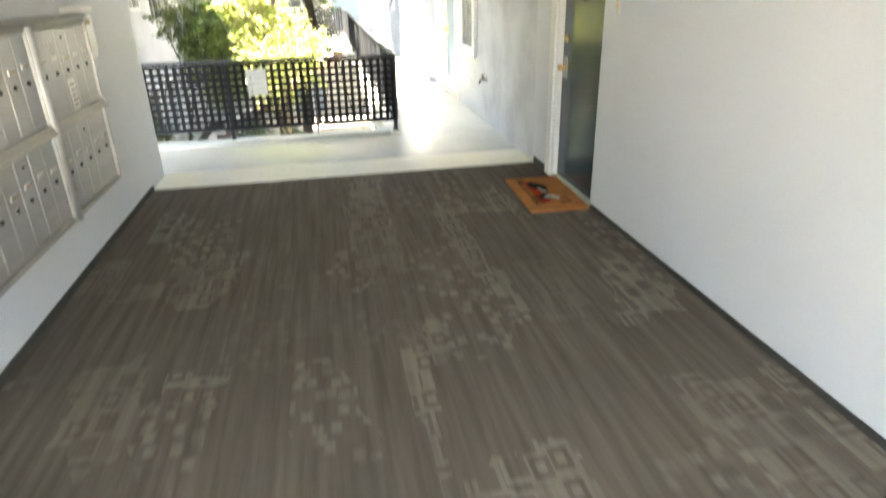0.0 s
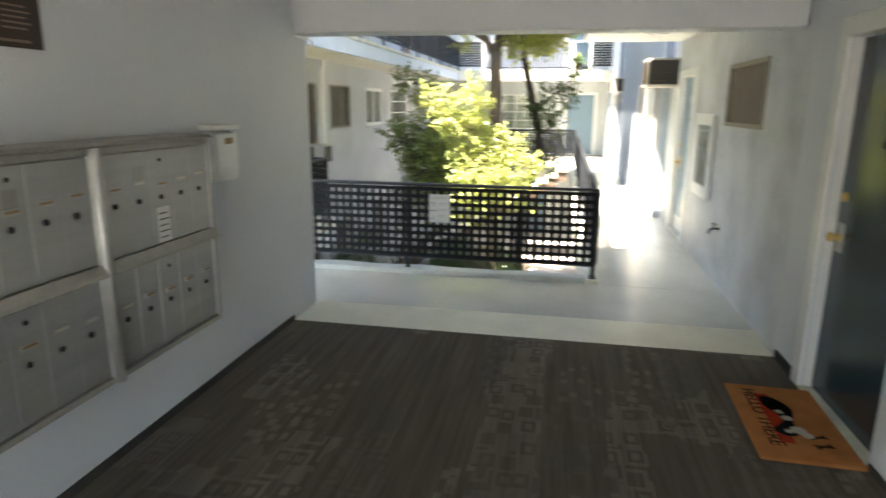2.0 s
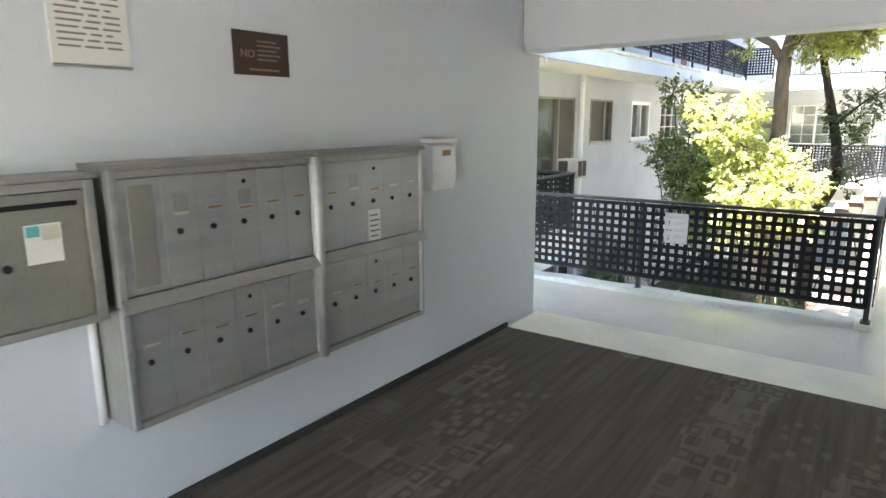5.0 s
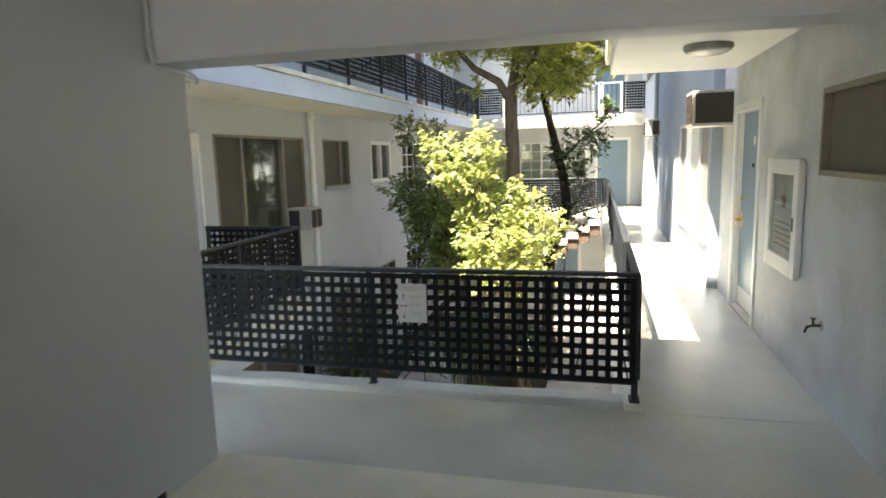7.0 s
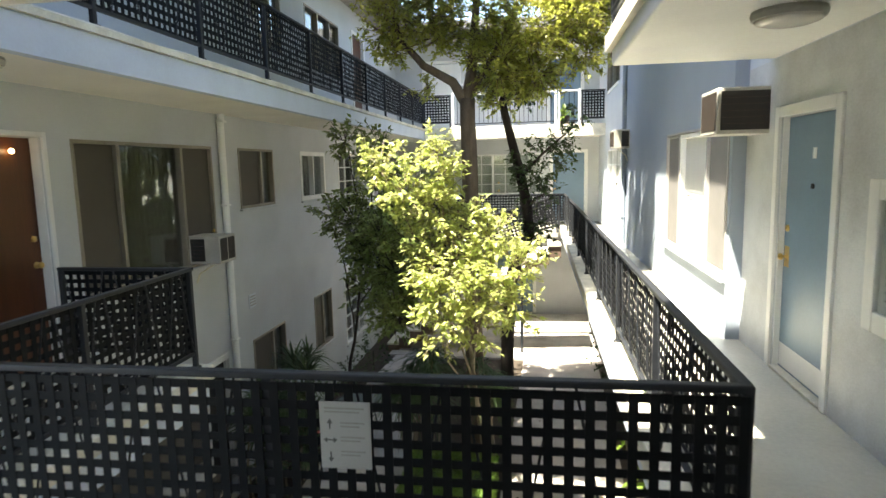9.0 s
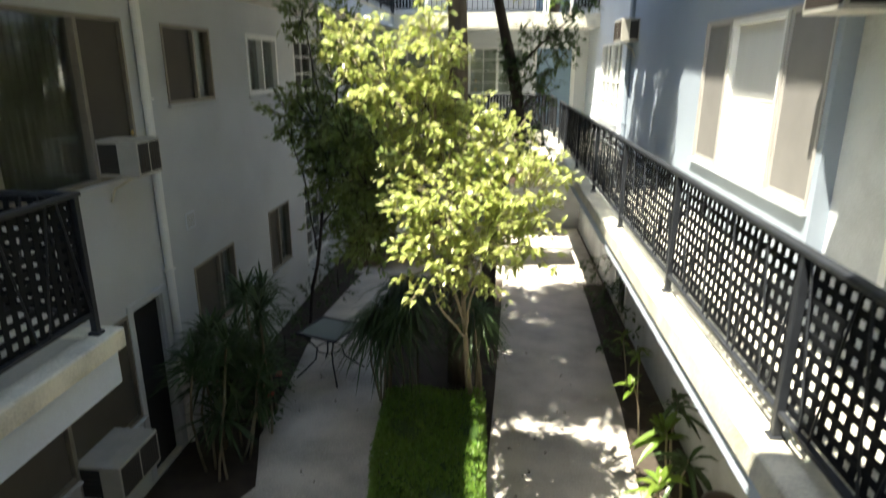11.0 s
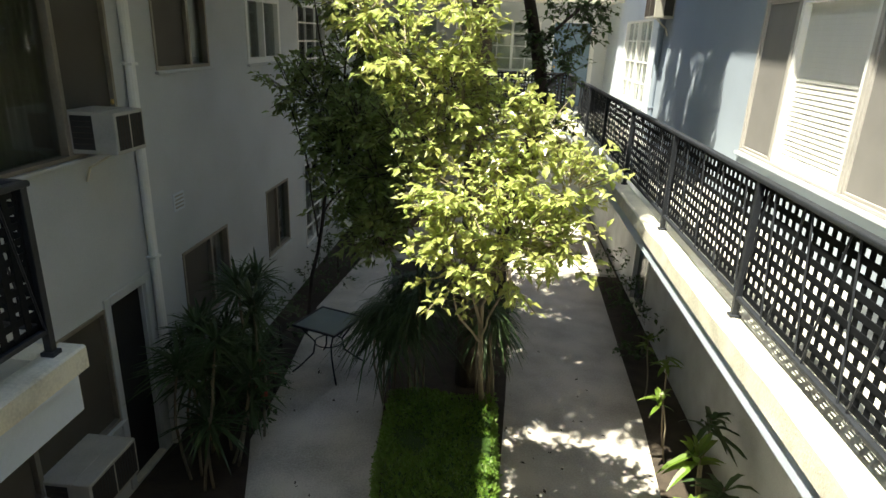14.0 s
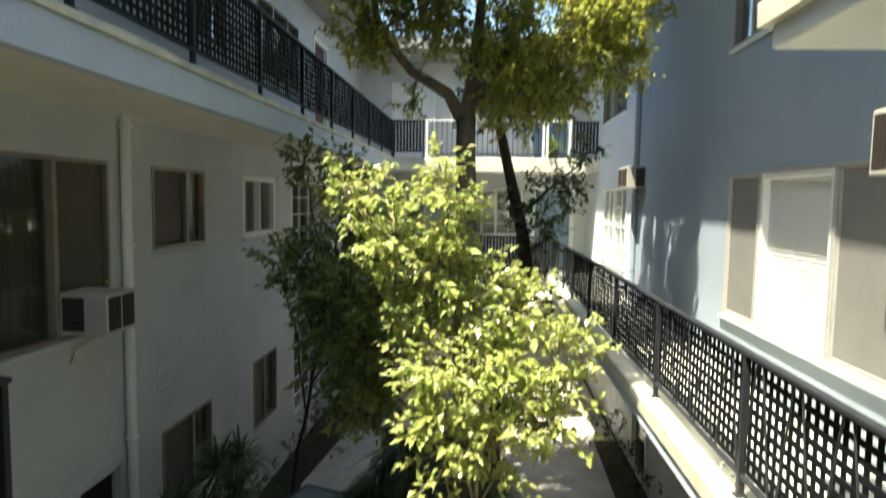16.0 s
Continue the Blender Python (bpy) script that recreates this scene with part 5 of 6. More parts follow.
# ---- courtyard ground ----
def poly_slab(name, pts, z0, z1, material, label, category):
    bm = bmesh.new()
    lo, hi = [bm.verts.new((x, y, z0)) for x, y in pts], [bm.verts.new((x, y, z1)) for x, y in pts]
    bm.faces.new(lo[::-1])
    bm.faces.new(hi)
    for k in range(len(pts)):
        bm.faces.new((lo[k], lo[(k + 1) % len(pts)], hi[(k + 1) % len(pts)], hi[k]))
    es = [e for e in bm.edges if all(v in hi for v in e.verts)]
    bmesh.ops.bevel(bm, geom=es, offset=0.012, segments=2, affect="EDGES")
    return structure(name, bm, material, label, category)


G0 = GROUND - 0.1
poly_slab("pavement_patio", [(0.06, 4.99), (-0.21, 6.65), (-0.49, 9.14), (-0.78, 11.2), (-1.2, 13.6), (-1.8, 13.6), (-2.04, 10.97), (-1.8, 8.4), (-1.76, 7.31), (-1.43, 6.37), (-1.95, 5.3), (-1.98, 4.99)],
          G0, GROUND, CONCRETE, "shaded concrete patio beside the planting beds", "patio")
poly_slab("pavement_cross", [(-1.98, 1.3), (1.02, 1.3), (1.02, 4.97), (-1.98, 4.97)], G0, GROUND - 0.003, CONCRETE, "concrete paving under the landing", "paving")
poly_slab("pavement_walk", [(1.04, 4.82), (2.64, 4.96), (2.73, 6.54), (2.86, 8.38), (2.98, 13.4), (1.3, 13.4), (1.16, 8.72), (1.04, 5.94)], G0, GROUND, CONCRETE_PINK, "pale concrete garden walk dappled with sun", "path")
poly_slab("pavement_step", [(1.04, 1.3), (2.64, 1.3), (2.64, 4.94), (1.04, 4.80)], G0, GROUND + 0.03, CONCRETE_PINK, "pale concrete step at the walk's start", "paving")
poly_slab("pavement_back", [(-2.0, 13.62), (3.4, 13.42), (3.4, 18.0), (-2.0, 18.0)], G0, GROUND - 0.002, CONCRETE, "shaded concrete paving by the stairs", "paving")
poly_slab("bed_edge", [(2.66, 4.6), (2.98, 4.6), (3.0, 6.6), (2.76, 6.7)], G0, GROUND - 0.012, DRY_SOIL, "dry pale soil beside the walk", "soil")


# ---- plants ----
RNG = np.random.default_rng(7)


def leaf_mesh(name, base, way, size, material, parent, width=0.42, droop=0.25, label=""):
    """Many folded leaves: base points, directions and lengths as arrays; one mesh."""
    n = len(base)
    way = way / np.linalg.norm(way, axis=1, keepdims=True)
    up = np.tile(np.array([[0.0, 0.0, 1.0]]), (n, 1)) + RNG.normal(0, 0.36, (n, 3))
    side = np.cross(way, up)
    side /= np.linalg.norm(side, axis=1, keepdims=True) + 1e-9
    nor = np.cross(side, way)
    L = size[:, None]
    w = L * width * 0.5
    mid = base + way * L * 0.45
    tip = base + way * L - nor * L * droop
    sx = side * w * RNG.uniform(0.8, 1.15, (n, 1))
    lift = nor * w * 0.35
    verts = np.stack([base, mid + sx + lift, mid - sx + lift, mid, tip], 1).reshape(-1, 3)
    k = np.arange(n)[:, None] * 5
    faces = np.concatenate([k + np.array([[0, 1, 3]]), k + np.array([[0, 3, 2]]), k + np.array([[1, 4, 3]]), k + np.array([[3, 4, 2]])], 1).reshape(-1, 3)
    me = bpy.data.meshes.new(name)
    me.from_pydata(verts.tolist(), [], faces.tolist())
    me.materials.append(material)
    ob = new(name, me)
    ob.parent = parent
    tagged(ob, label, kind="stuff")
    return ob


def twig_leaves(lobes, twigs_per, leaves_per, size, spread=0.16, flat=0.75):
    """Leaves set round short twigs scattered through uneven lobes (x, y, z, r)."""
    bases, ways, sizes, tips = [], [], [], []
    for x, y, z, r in lobes:
        for _ in range(max(2, int(twigs_per * (r / 0.4) ** 2))):
            d = RNG.normal(0, 1, 3)
            d /= np.linalg.norm(d)
            rad = r * RNG.uniform(0.25, 1.08) ** 0.6
            c = np.array([x, y, z]) + d * rad * np.array([1, 1, flat + 0.25])
            out = d + np.array([0, 0, 0.25])
            out /= np.linalg.norm(out)
            tips.append((c - out * 0.12, c + out * spread))
            m = int(leaves_per * RNG.uniform(0.6, 1.3))
            f = RNG.uniform(-0.4, 1.0, (m, 1))
            b = c + out * spread * f + RNG.normal(0, 0.02, (m, 3))
            w = out * 0.55 + RNG.normal(0, 0.75, (m, 3)) + np.array([0, 0, -0.12])
            w[:, 2] *= 0.5
            bases.append(b)
            ways.append(w)
            sizes.append(size * RNG.uniform(0.6, 1.15, m))
    return np.concatenate(bases), np.concatenate(ways), np.concatenate(sizes), tips


def tree(label, trunk, limbs, lobes, leaf_mat, bark, twigs, leaves, size, name="tree"):
    ob = thing(name, label, "tree")
    bm = bmesh.new()
    tube(bm, *trunk, n=12)
    part("trunk", bm, bark, ob, "", True)
    for pts, rad in limbs:
        bm = bmesh.new()
        tube(bm, pts, rad, 8)
        part("limb", bm, bark, ob, "", True)
    b, w, s, tips = twig_leaves(lobes, twigs, leaves, size)
    leaf_mesh("crown", b, w, s, leaf_mat, ob, 0.52, 0.2, "uneven crown of many small leaves")
    bm = bmesh.new()
    for p, q in tips:
        tube(bm, [tuple(p), tuple(q)], [0.006, 0.003], 4, False)
    tagged(part("twig", bm, bark, ob), kind="stuff")
    return ob


def wobble(pts, r, amp=0.03, n=10):
    """A finer, slightly crooked line through pts, with radii between the given ends."""
    pts = [Vector(p) for p in pts]
    out, rad = [], []
    segs = len(pts) - 1
    for i in range(n + 1):
        f = i / n * segs
        k = min(int(f), segs - 1)
        p = pts[k].lerp(pts[k + 1], f - k)
        p += Vector((noise.noise(p * 1.7), noise.noise(p * 1.7 + Vector((9, 0, 0))), 0)) * amp * (0 < i < n)
        out.append(tuple(p))
        rad.append(r[0] + (r[1] - r[0]) * i / n)
    return out, rad


# sunlit young tree before the hedge's end
SAP = [(0.51, 6.2, 1.91, 0.22), (0.56, 6.2, 1.65, 0.22), (0.50, 6.2, 1.40, 0.25), (-0.18, 6.3, 1.78, 0.28), (0.15, 6.2, 1.48, 0.32), (0.4, 6.3, 1.22, 0.38), (0.73, 6.4, 0.97, 0.4), (1.1, 6.3, 0.93, 0.34), (1.38, 6.1, 0.6, 0.34), (0.64, 6.0, 0.56, 0.4),
       (0.97, 5.9, 0.31, 0.4), (0.6, 5.85, 0.02, 0.31), (0.97, 5.85, 0.02, 0.30), (1.34, 6.0, 0.19, 0.3), (0.48, 6.0, 0.23, 0.26), (0.36, 6.4, 0.81, 0.33)]
tree("young tree with bright yellow-green leaves in sunlight", wobble([(0.86, 8.12, GROUND - 0.05), (0.80, 7.3, -1.3), (0.72, 6.4, 0.2), (0.55, 6.25, 1.2), (0.51, 6.2, 1.9)], (0.035, 0.008), 0.04, 14),
     [wobble([(0.79, 7.1, -1.1), (0.5, 6.3, 0.2), (0.1, 6.3, 1.2), (-0.2, 6.3, 1.75)], (0.016, 0.005)), wobble([(0.78, 6.95, -0.8), (1.0, 6.2, 0.0), (1.3, 6.1, 0.5)], (0.016, 0.005)),
      wobble([(0.80, 7.3, -1.3), (0.9, 6.1, -0.4), (0.97, 5.8, -0.1)], (0.014, 0.005)), wobble([(0.80, 7.35, -1.4), (0.6, 6.1, -0.5), (0.58, 5.8, -0.1)], (0.013, 0.005))],
     [(x, y, z, r * 0.83) for x, y, z, r in SAP], LEAF, CANE, 70, 16, 0.092)

# shaded young tree by the west facade
BUSH = [(-1.42, 8.3, 1.0, 0.24), (-1.1, 8.3, 0.98, 0.34), (-0.75, 8.2, 1.35, 0.34), (-1.0, 8.4, 1.95, 0.22), (-1.2, 8.3, 2.15, 0.2), (-0.72, 8.5, 2.1, 0.22), (-0.85, 8.3, 0.4, 0.42), (-0.5, 8.2, -0.05, 0.36), (-1.0, 8.3, 0.6, 0.3),
        (-0.45, 8.4, 0.9, 0.45), (-0.35, 8.2, 1.5, 0.3), (-0.5, 8.1, -0.5, 0.28), (-0.9, 8.3, -0.1, 0.3), (-0.2, 8.3, 0.4, 0.35)]
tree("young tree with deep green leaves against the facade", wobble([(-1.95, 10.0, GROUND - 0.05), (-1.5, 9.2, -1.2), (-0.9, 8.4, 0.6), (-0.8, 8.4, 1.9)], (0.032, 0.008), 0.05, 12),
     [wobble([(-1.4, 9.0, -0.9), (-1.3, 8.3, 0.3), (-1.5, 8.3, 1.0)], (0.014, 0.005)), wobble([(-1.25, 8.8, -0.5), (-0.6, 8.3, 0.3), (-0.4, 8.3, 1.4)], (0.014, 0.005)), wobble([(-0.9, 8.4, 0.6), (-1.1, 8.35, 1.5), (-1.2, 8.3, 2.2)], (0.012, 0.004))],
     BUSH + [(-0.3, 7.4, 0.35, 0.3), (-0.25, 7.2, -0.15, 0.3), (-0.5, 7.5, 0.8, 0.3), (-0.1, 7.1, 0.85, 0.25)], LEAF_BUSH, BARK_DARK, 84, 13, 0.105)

# tall tree whose crown fills the top of the court
# lobes at y below 8.3 hang unseen overhead, added to shade the walk
CROWN = [(-0.45, 8.9, 4.1, 0.5), (0.1, 8.7, 4.4, 0.6), (0.75, 8.8, 4.0, 0.7), (1.5, 8.9, 3.75, 0.65), (2.05, 9.1, 3.7, 0.45), (1.05, 8.8, 3.2, 0.42), (1.4, 9.6, 3.35, 0.5), (0.2, 10.2, 5.3, 0.8), (1.6, 10.2, 5.1, 0.8), (-0.6, 9.2, 5.3, 0.8),
         (0.9, 10.4, 5.9, 0.7), (1.55, 9.3, 3.0, 0.3), (0.95, 9.2, 2.9, 0.28), (2.2, 9.2, 4.4, 0.6), (-0.95, 9.0, 4.7, 0.45), (0.2, 8.9, 3.75, 0.35), (-0.1, 9.3, 3.0, 0.2), (-0.75, 9.0, 3.85, 0.42), (0.95, 8.9, 3.45, 0.5), (1.65, 9.0, 3.15, 0.45), (2.25, 9.0, 3.4, 0.42), (1.15, 9.1, 2.75, 0.28), (2.3, 9.0, 3.95, 0.5), (0.0, 8.8, 4.0, 0.45), (-0.45, 8.8, 3.5, 0.25), (-0.9, 6.9, 5.2, 0.6), (-0.2, 6.8, 5.4, 0.6), (0.3, 7.4, 5.3, 0.6), (-0.6, 7.7, 5.1, 0.6), (-1.0, 8.2, 5.3, 0.6), (0.2, 8.1, 5.4, 0.6)]
tree("tall broadleaf tree with a grey-brown trunk", wobble([(0.62, 9.0, GROUND - 0.05), (0.60, 9.0, -1.0), (0.58, 9.0, 1.2), (0.56, 9.0, 2.75)], (0.16, 0.115), 0.02, 14),
     [wobble([(0.56, 9.0, 2.65), (0.35, 8.95, 3.0), (-0.1, 8.9, 3.25), (-0.45, 8.9, 3.65), (-0.6, 8.9, 4.4)], (0.085, 0.03), 0.03, 12),
      wobble([(0.56, 9.0, 2.65), (0.64, 9.0, 3.3), (0.72, 9.0, 4.2), (0.6, 9.1, 5.6)], (0.10, 0.03), 0.03, 12),
      wobble([(0.60, 9.0, 2.8), (0.95, 9.1, 3.4), (1.4, 9.1, 4.3)], (0.06, 0.02), 0.03, 10)],
     # more unseen high lobes, placed for the shade they throw on the ground
     CROWN + [(-0.7, 7.0, 5.0, 0.5), (0.1, 7.0, 5.0, 0.55), (-0.25, 7.3, 5.2, 0.42), (0.6, 7.0, 5.1, 0.45), (-0.95, 7.4, 5.2, 0.42), (-1.1, 6.5, 5.2, 0.45), (-0.35, 6.4, 5.2, 0.42), (0.3, 6.3, 5.2, 0.36), (-0.6, 10.2, 5.2, 0.55), (2.3, 10.3, 5.0, 0.6)]
     + [(-1.0 + 0.7 * i, 6.5 + 0.65 * j, 4.8 + 0.2 * j, 0.5) for i in range(3) for j in range(3)] + [(-1.3, 8.6 + 0.9 * j, 5.6, 0.55) for j in range(3)] + [(0.05 + 0.55 * i, 8.4 + 0.8 * j, 5.35, 0.5) for i in range(2) for j in range(4)], LEAF_CROWN, BARK, 52, 18, 0.09)

# dark leaning tree by the stairs
DARKS = [(1.75, 11.0, 1.9, 0.3), (2.05, 11.0, 2.15, 0.28), (2.3, 11.0, 2.5, 0.22), (1.55, 10.9, 1.45, 0.32), (1.3, 10.9, 1.7, 0.25), (1.75, 10.9, 1.2, 0.28), (2.05, 11.0, 1.75, 0.22), (1.2, 10.9, 3.2, 0.5), (0.9, 11, 3.7, 0.55), (1.5, 10.8, 0.6, 0.25), (1.7, 10.7, 0.35, 0.25)]
tree("dark leaning tree beside the garden stairs", wobble([(1.0, 11.6, GROUND - 0.05), (1.05, 11.4, -0.6), (1.45, 11.1, 0.35), (1.42, 11.0, 1.0), (1.2, 11.0, 2.0), (0.98, 11.0, 2.9)], (0.14, 0.07), 0.03, 16),
     [wobble([(1.3, 11.0, 1.5), (1.7, 11.0, 1.9), (2.3, 11.0, 2.4)], (0.035, 0.01)), wobble([(1.42, 11.0, 0.9), (1.6, 10.9, 1.1), (1.8, 10.9, 1.2)], (0.03, 0.01)), wobble([(0.98, 11.0, 2.8), (1.1, 10.9, 3.4)], (0.05, 0.02))],
     DARKS, LEAF_DEEP, BARK_DARK, 40, 12, 0.11)


def strap_plant(name, label, stems, leaf_len, leaf_w, n_leaves, material, cane=CANE, arch=0.5, cr=0.016):
    """Canes with rosettes of long strap leaves: stems are (base, top)."""
    ob = thing(name, label, "plant")
    for b, t in stems:
        b, t = Vector(b), Vector(t)
        if (t - b).length > 0.15:
            bm = bmesh.new()
            tube(bm, *wobble([b, b.lerp(t, 0.5) + Vector((RNG.normal(0, 0.04), RNG.normal(0, 0.04), 0)), t], (cr, cr * 0.75), 0.03, 8), n=7)
            part("cane", bm, cane, ob, "", True)
        verts, faces = [], []
        for k in range(n_leaves):
            a = RNG.uniform(0, 2 * math.pi)
            el = RNG.uniform(-0.15, 1.35)
            L = leaf_len * RNG.uniform(0.7, 1.15)
            d = np.array([math.cos(a) * math.cos(el), math.sin(a) * math.cos(el), math.sin(el)])
            side = np.array([-math.sin(a), math.cos(a), 0.0])
            p0 = np.array(t) - np.array([0, 0, RNG.uniform(0, 0.16)])
            i0 = len(verts)
            for j, (f, wd) in enumerate(((0, 0.5), (0.35, 1.0), (0.7, 0.75), (1.0, 0.05))):
                p = p0 + d * L * f - np.array([0, 0, arch * L * f * f])
                verts += [tuple(p + side * leaf_w * wd * 0.5), tuple(p - np.array([0, 0, 0.15 * leaf_w * wd])), tuple(p - side * leaf_w * wd * 0.5)]
            for j in range(3):
                q = i0 + j * 3
                faces += [(q, q + 1, q + 4, q + 3), (q + 1, q + 2, q + 5, q + 4)]
        me = bpy.data.meshes.new("rosette")
        me.from_pydata(verts, [], faces)
        me.materials.append(material)
        o = tagged(new("rosette", me), kind="stuff")
        o.parent = ob
    return ob


def stems_at(x, y, spread, n, h0, h1, lean=0.2):
    out = []
    for _ in range(n):
        bx, by = x + RNG.uniform(-spread, spread), y + RNG.uniform(-spread, spread)
        h = RNG.uniform(h0, h1)
        out.append(((bx, by, GROUND - 0.06), (bx + RNG.uniform(-lean, lean), by + RNG.uniform(-lean, lean), GROUND + h)))
    return out


strap_plant("dracaena", "clump of spiky dracaena on pale canes by the facade", stems_at(-2.0, 6.8, 0.36, 11, 0.7, 1.75), 0.5, 0.032, 60, LEAF_STRAP, arch=0.35)
strap_plant("dracaena", "clump of spiky dracaena below the dark window", stems_at(-1.95, 7.7, 0.34, 10, 0.7, 1.8), 0.5, 0.032, 60, LEAF_STRAP, arch=0.35)
strap_plant("dracaena", "tall dracaena with grassy heads beside the trunk", stems_at(-0.12, 8.3, 0.28, 10, 1.15, 1.75, 0.12), 0.7, 0.026, 80, LEAF_STRAP, arch=0.85)
strap_plant("dracaena", "dracaena with crooked canes on the tree's sunny side", stems_at(0.92, 8.1, 0.15, 5, 1.2, 1.7, 0.15), 0.5, 0.024, 60, LEAF_STRAP, arch=0.85)
strap_plant("fern", "low leafy fern in the dark corner bed", [((-2.2 + 0.15 * k, 4.75 + 0.1 * (k % 2), GROUND - 0.05), (-2.2 + 0.15 * k, 4.75 + 0.1 * (k % 2), GROUND + 0.1)) for k in range(5)], 0.65, 0.09, 22, LEAF_DEEP, arch=0.45)
strap_plant("broadleaf_plant", "lime-green broadleaf plant beside the sunny walk", [((2.84, 5.5, GROUND - 0.05), (2.84, 5.5, GROUND + 0.12))], 0.36, 0.085, 20, LEAF_LIME, arch=0.5)
strap_plant("broadleaf_plant", "leggy broadleaf plant against the walkway wall", [((2.98, 6.5, GROUND - 0.05), (2.85, 6.35, GROUND + 0.42)), ((3.05, 6.7, GROUND - 0.05), (2.95, 6.75, GROUND + 0.75))], 0.38, 0.085, 16, LEAF_LIME, arch=0.5)
strap_plant("broadleaf_plant", "dark arching plant in the shade of the walkway", [((3.15, 6.6, GROUND - 0.05), (3.15, 6.5, GROUND + 0.55)), ((3.2, 7.1, GROUND - 0.05), (3.15, 7.1, GROUND + 0.9)), ((3.2, 5.9, GROUND - 0.05), (3.15, 5.95, GROUND + 0.35))], 0.45, 0.06, 18, LEAF_STRAP, arch=0.6)
strap_plant("broadleaf_plant", "straggling shrub on bare stems by the walk", [((2.95, 7.6, GROUND - 0.05), (2.75, 7.5, GROUND + 0.9)), ((3.0, 7.9, GROUND - 0.05), (2.9, 8.0, GROUND + 1.1)), ((3.0, 8.9, GROUND - 0.05), (2.9, 8.8, GROUND + 0.9))], 0.22, 0.05, 14, LEAF_LIME, arch=0.4, cr=0.011)


def shrub(label, lobes, material, size, name="shrub", twigs=22, leaves=9):
    ob = thing(name, label, "shrub")
    b, w, s, tips = twig_leaves(lobes, twigs, leaves, size, 0.1)
    leaf_mesh("foliage", b, w, s, material, ob, 0.5, 0.2)
    bm = bmesh.new()
    x, y, z, r = lobes[0]
    tube(bm, [(x, y, GROUND - 0.08), (x, y, z)], [0.02, 0.01], 6)
    for p, q in tips[::3]:
        tube(bm, [tuple(p), tuple(q)], [0.005, 0.003], 4, False)
    tagged(part("stem", bm, BARK_DARK, ob), kind="stuff")
    return ob


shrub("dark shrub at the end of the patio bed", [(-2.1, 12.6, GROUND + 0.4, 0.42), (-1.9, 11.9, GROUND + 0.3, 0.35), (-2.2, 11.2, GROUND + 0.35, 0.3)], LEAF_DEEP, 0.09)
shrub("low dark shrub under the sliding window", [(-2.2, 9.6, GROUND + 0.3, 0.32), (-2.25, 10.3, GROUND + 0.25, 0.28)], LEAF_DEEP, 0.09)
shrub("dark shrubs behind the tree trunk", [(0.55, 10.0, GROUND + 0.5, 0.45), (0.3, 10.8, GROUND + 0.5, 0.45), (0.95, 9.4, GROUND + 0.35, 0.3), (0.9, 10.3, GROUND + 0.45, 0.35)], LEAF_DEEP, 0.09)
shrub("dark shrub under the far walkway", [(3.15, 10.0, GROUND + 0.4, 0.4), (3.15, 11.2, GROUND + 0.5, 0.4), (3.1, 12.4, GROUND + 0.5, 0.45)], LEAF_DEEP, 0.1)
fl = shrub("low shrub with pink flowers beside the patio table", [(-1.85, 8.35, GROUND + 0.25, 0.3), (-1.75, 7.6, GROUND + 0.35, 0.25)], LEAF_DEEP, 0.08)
for x, y, z in ((-1.62, 7.75, 0.62), (-1.63, 7.45, 0.50), (-1.72, 7.65, 0.80)):
    bm = bmesh.new()
    for k in range(9):
        a = k * 2.4
        q = Vector((x + 0.03 * math.cos(a), y + 0.022 * math.sin(a), GROUND + z + 0.012 * (k % 3)))
        bmesh.ops.create_icosphere(bm, subdivisions=1, radius=0.026, matrix=Matrix.Translation(q) @ Matrix.Diagonal((1, 1, 0.5, 1)))
    part("flower", bm, PETAL, fl, "pink rounded flower")

# clipped hedge with small leaves over a dense core
hd = thing("hedge", "low clipped hedge of small bright leaves", "hedge")
hp = [(0.16, 5.2), (0.92, 5.35), (1.0, 6.2), (0.98, 7.9), (-0.2, 8.0), (-0.12, 6.6)]
bm = bmesh.new()
lo, hi = [bm.verts.new((x, y, GROUND - 0.06)) for x, y in hp], [bm.verts.new((x * 0.96 + 0.02, y * 0.985 + 0.1, GROUND + 0.34)) for x, y in hp]
bm.faces.new(hi)
bm.faces.new(lo[::-1])
for k in range(6):
    bm.faces.new((lo[k], lo[(k + 1) % 6], hi[(k + 1) % 6], hi[k]))
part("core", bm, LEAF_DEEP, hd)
N = 16000
u, v = RNG.uniform(0, 1, N), RNG.uniform(0, 1, N)
y_ = 5.2 + 2.8 * v
x0_ = np.interp(y_, [5.2, 6.6, 8.0], [0.12, -0.15, -0.22])
x1_ = np.interp(y_, [5.2, 5.5, 6.2, 8.0], [0.85, 0.98, 1.02, 0.98])
bumpy = 0.04 * np.sin(y_ * 5.1) + 0.03 * np.sin(u * 9 + y_ * 3)
top = RNG.uniform(0, 1, N) < 0.62
z_ = np.where(top, GROUND + 0.37 + bumpy, GROUND + RNG.uniform(-0.05, 0.38, N))
edge = RNG.integers(0, 2, N)
x_ = np.where(top, x0_ + (x1_ - x0_) * u, np.where(edge == 0, x0_ - 0.01, x1_ + 0.01)) + RNG.normal(0, 0.015, N)
front = (~top) & (RNG.uniform(0, 1, N) < 0.2)
x_ = np.where(front, 0.14 + 0.75 * u, x_)
y2_ = np.where(front, 5.2 + 0.15 * u, y_)
out = np.stack([np.where(top, 0, np.where(edge == 0, -1.0, 1.0)), np.where(front, -1.0, 0.0), np.where(top, 1.0, 0.3)], 1) + RNG.normal(0, 0.55, (N, 3))
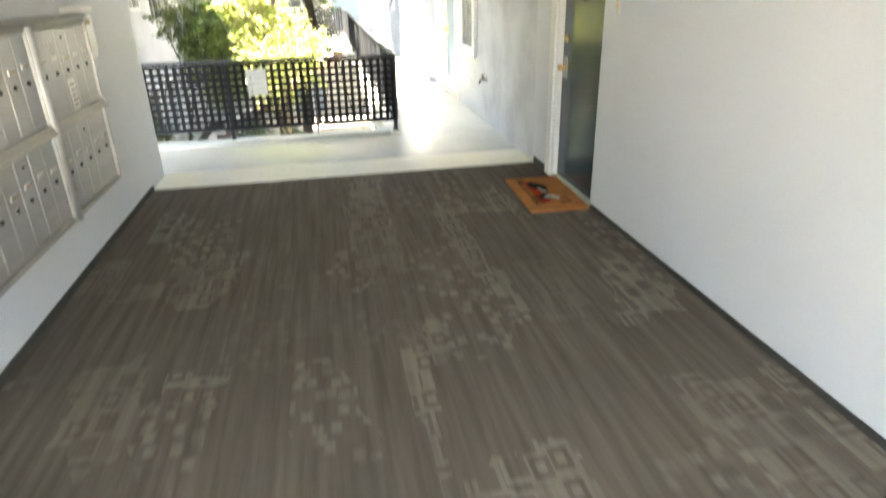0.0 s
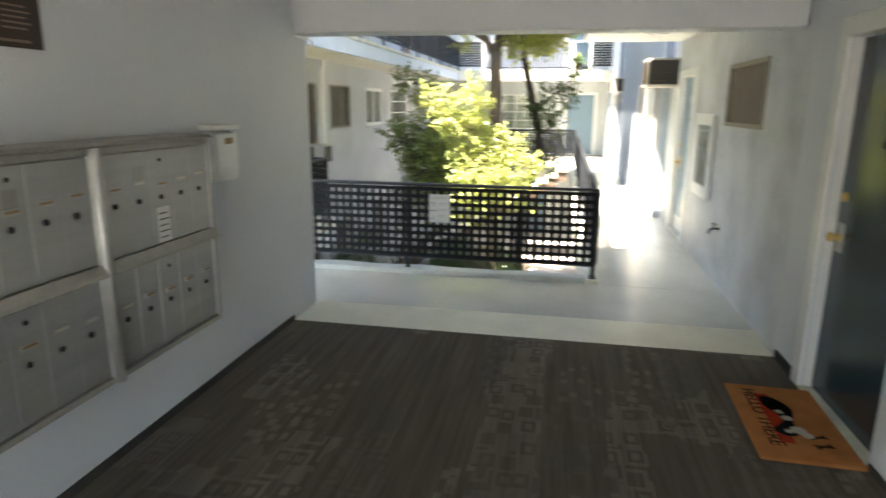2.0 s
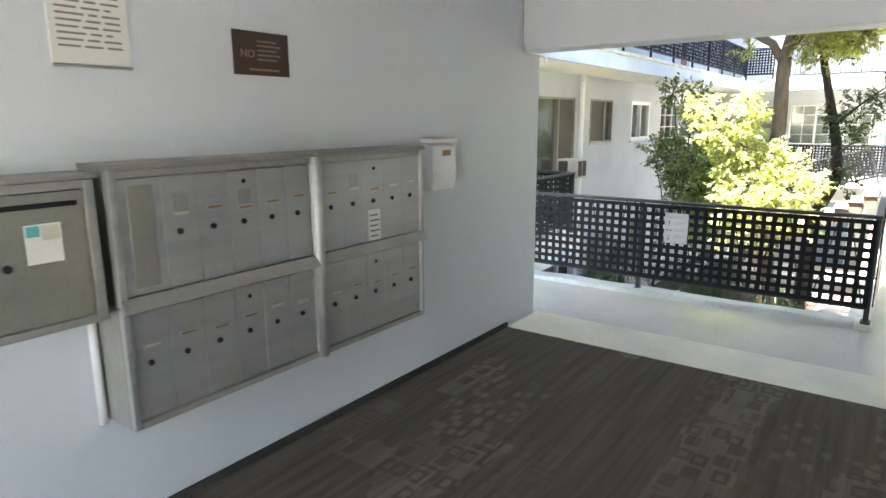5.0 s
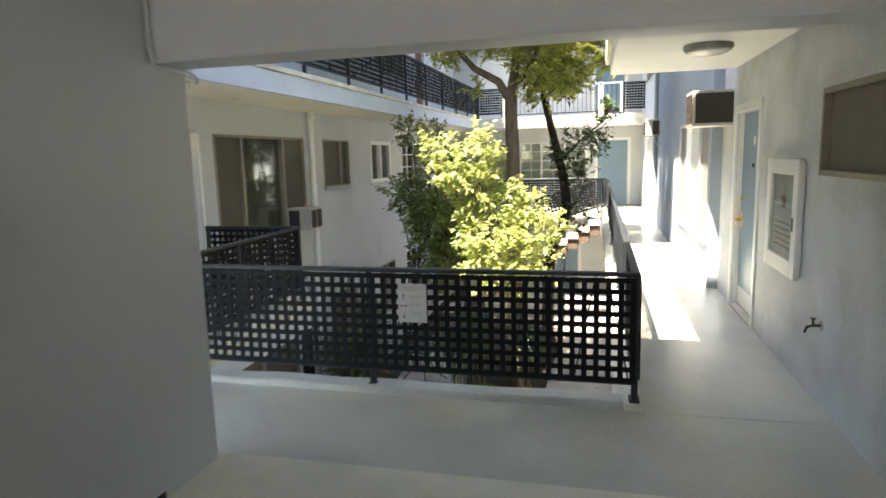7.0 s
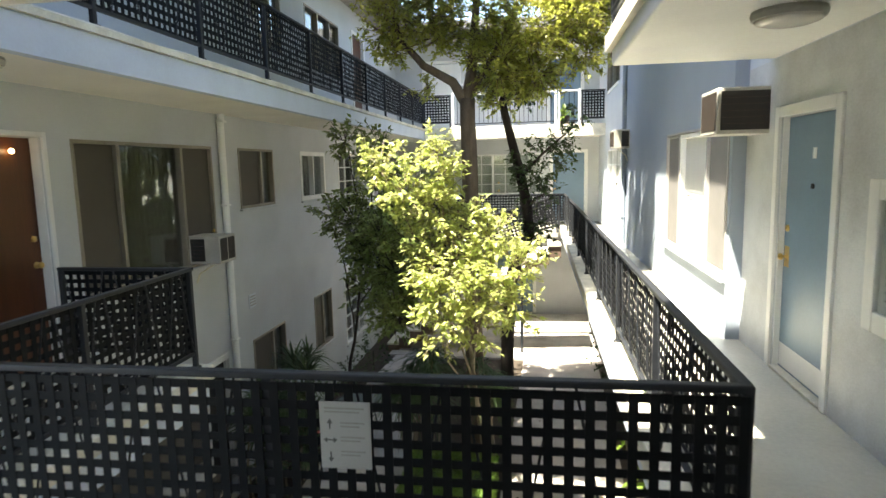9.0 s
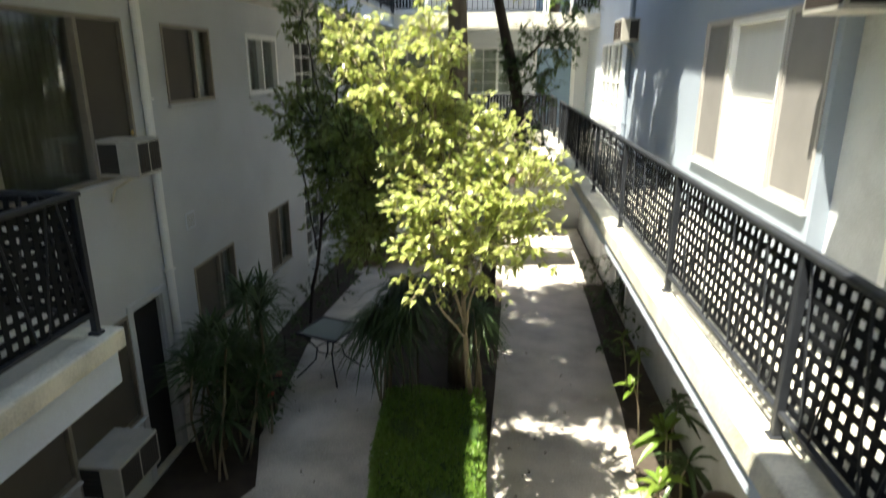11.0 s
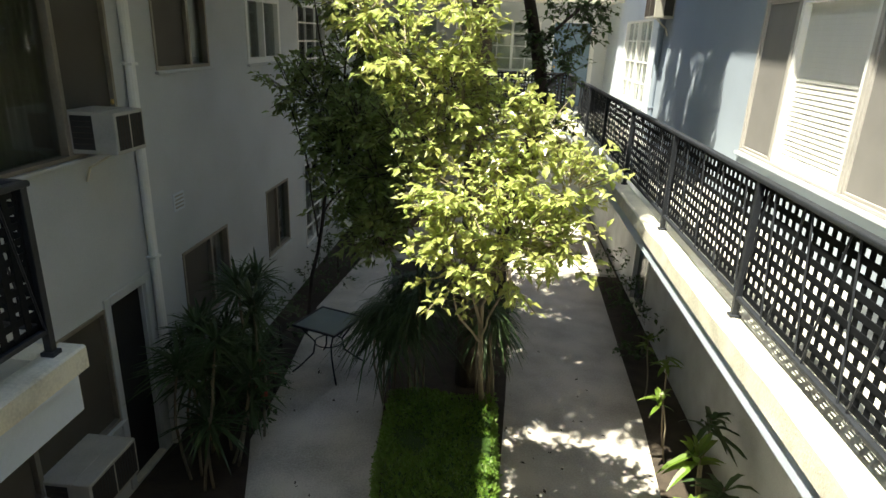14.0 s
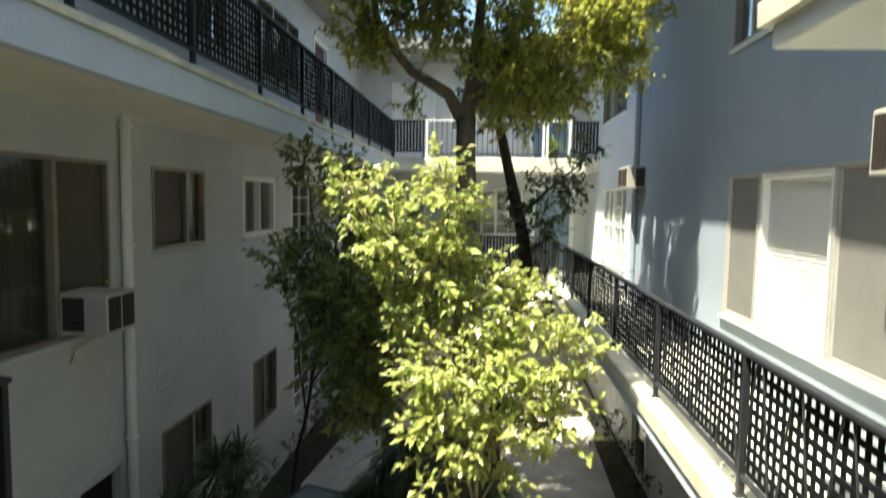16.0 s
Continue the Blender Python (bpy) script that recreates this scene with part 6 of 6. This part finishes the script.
leaf_mesh("foliage", np.stack([x_, y2_, z_], 1), out, 0.045 * RNG.uniform(0.7, 1.3, N), LEAF_HEDGE, hd, 0.6, 0.1)

# fallen leaves on the paving
fa = thing("fallen_leaves", "scattered dry leaves on the paving", "leaves", kind="stuff")
N = 130
fx, fy = RNG.uniform(-1.7, 2.6, N), RNG.uniform(3.2, 10.0, N)
leaf_mesh("litter", np.stack([fx, fy, np.full(N, GROUND + 0.006)], 1), np.stack([RNG.normal(0, 1, N), RNG.normal(0, 1, N), np.full(N, 0.06)], 1), 0.055 * RNG.uniform(0.6, 1.3, N), BARK_DARK, fa, 0.5, 0.0)

# ---- patio table and garden light ----
tb = thing("patio_table", "small black metal patio table with glass top", "table", (-1.30, 9.02, GROUND), turn=70)
h = 0.345
for a, b, c, d in ((-h, h, -h, -h + 0.025), (-h, h, h - 0.025, h), (-h, -h + 0.025, -h + 0.025, h - 0.025), (h - 0.025, h, -h + 0.025, h - 0.025)):
    boxpart("rim_bar", tb, BLACK_METAL, a, b, c, d, 0.69, 0.72, 0.004)
bm = bmesh.new()
box(bm, -h + 0.024, h - 0.024, -h + 0.024, h - 0.024, 0.70, 0.708)
part("glass_top", bm, mat("grey_glass_top", (0.16, 0.20, 0.19), 0.08, vary=0.05, scale=3, fine=30, bump=0.0), tb, "smooth grey-green glass top")
for sx in (-1, 1):
    for sy in (-1, 1):
        bm = bmesh.new()
        pts = [(sx * 0.28, sy * 0.28, 0.70), (sx * 0.22, sy * 0.22, 0.58), (sx * 0.13, sy * 0.13, 0.42), (sx * 0.15, sy * 0.15, 0.25), (sx * 0.28, sy * 0.28, 0.08), (sx * 0.36, sy * 0.36, 0.0)]
        tube(bm, pts, [0.012] * 6, 8)
        part("leg", bm, BLACK_METAL, tb, "", True)
bm = bmesh.new()
tube(bm, [(0.19 * math.cos(a), 0.19 * math.sin(a), 0.40) for a in [k * math.pi / 12 for k in range(25)]], [0.009] * 25, 6)
part("ring_brace", bm, BLACK_METAL, tb, "", True)

gl = thing("garden_light", "path light with a dark round cap on a steel stake", "garden light", (2.99, 5.06, GROUND - 0.06), turn=0)
bm = bmesh.new()
tube(bm, [(0, 0, 0), (-0.01, 0.01, 0.4), (-0.06, 0.03, 1.2)], [0.03, 0.02, 0.016], 10)
part("stake", bm, STEEL, gl, "", True)
bm = bmesh.new()
disc(bm, (0, 0, 0.0), (0, 0, 1), 0.04, 0.08, 12)
part("foot", bm, STEEL, gl)
bm = bmesh.new()
tube(bm, [(-0.06, 0.03, 1.19), (-0.06, 0.03, 1.205), (-0.062, 0.03, 1.225), (-0.063, 0.03, 1.24)], [0.145, 0.15, 0.11, 0.02], 28)
part("cap", bm, BROWN_SIGN, gl, "dark round cap", True)

# potted plant on the upper north gallery
strap_plant("balcony_plant", "green potted plant on the upper north gallery", [((2.35, 16.75, UPPER_Z + 0.25), (2.35, 16.75, UPPER_Z + 0.35))], 0.5, 0.08, 24, LEAF_LIME, arch=0.3)
pt = thing("plant_pot", "dark round pot on the upper gallery", "pot", (2.35, 16.75, UPPER_Z - 0.031))
bm = bmesh.new()
tube(bm, [(0, 0, 0), (0, 0, 0.28), (0, 0, 0.30)], [0.12, 0.17, 0.175], 18)
part("pot", bm, BROWN_SIGN, pt)
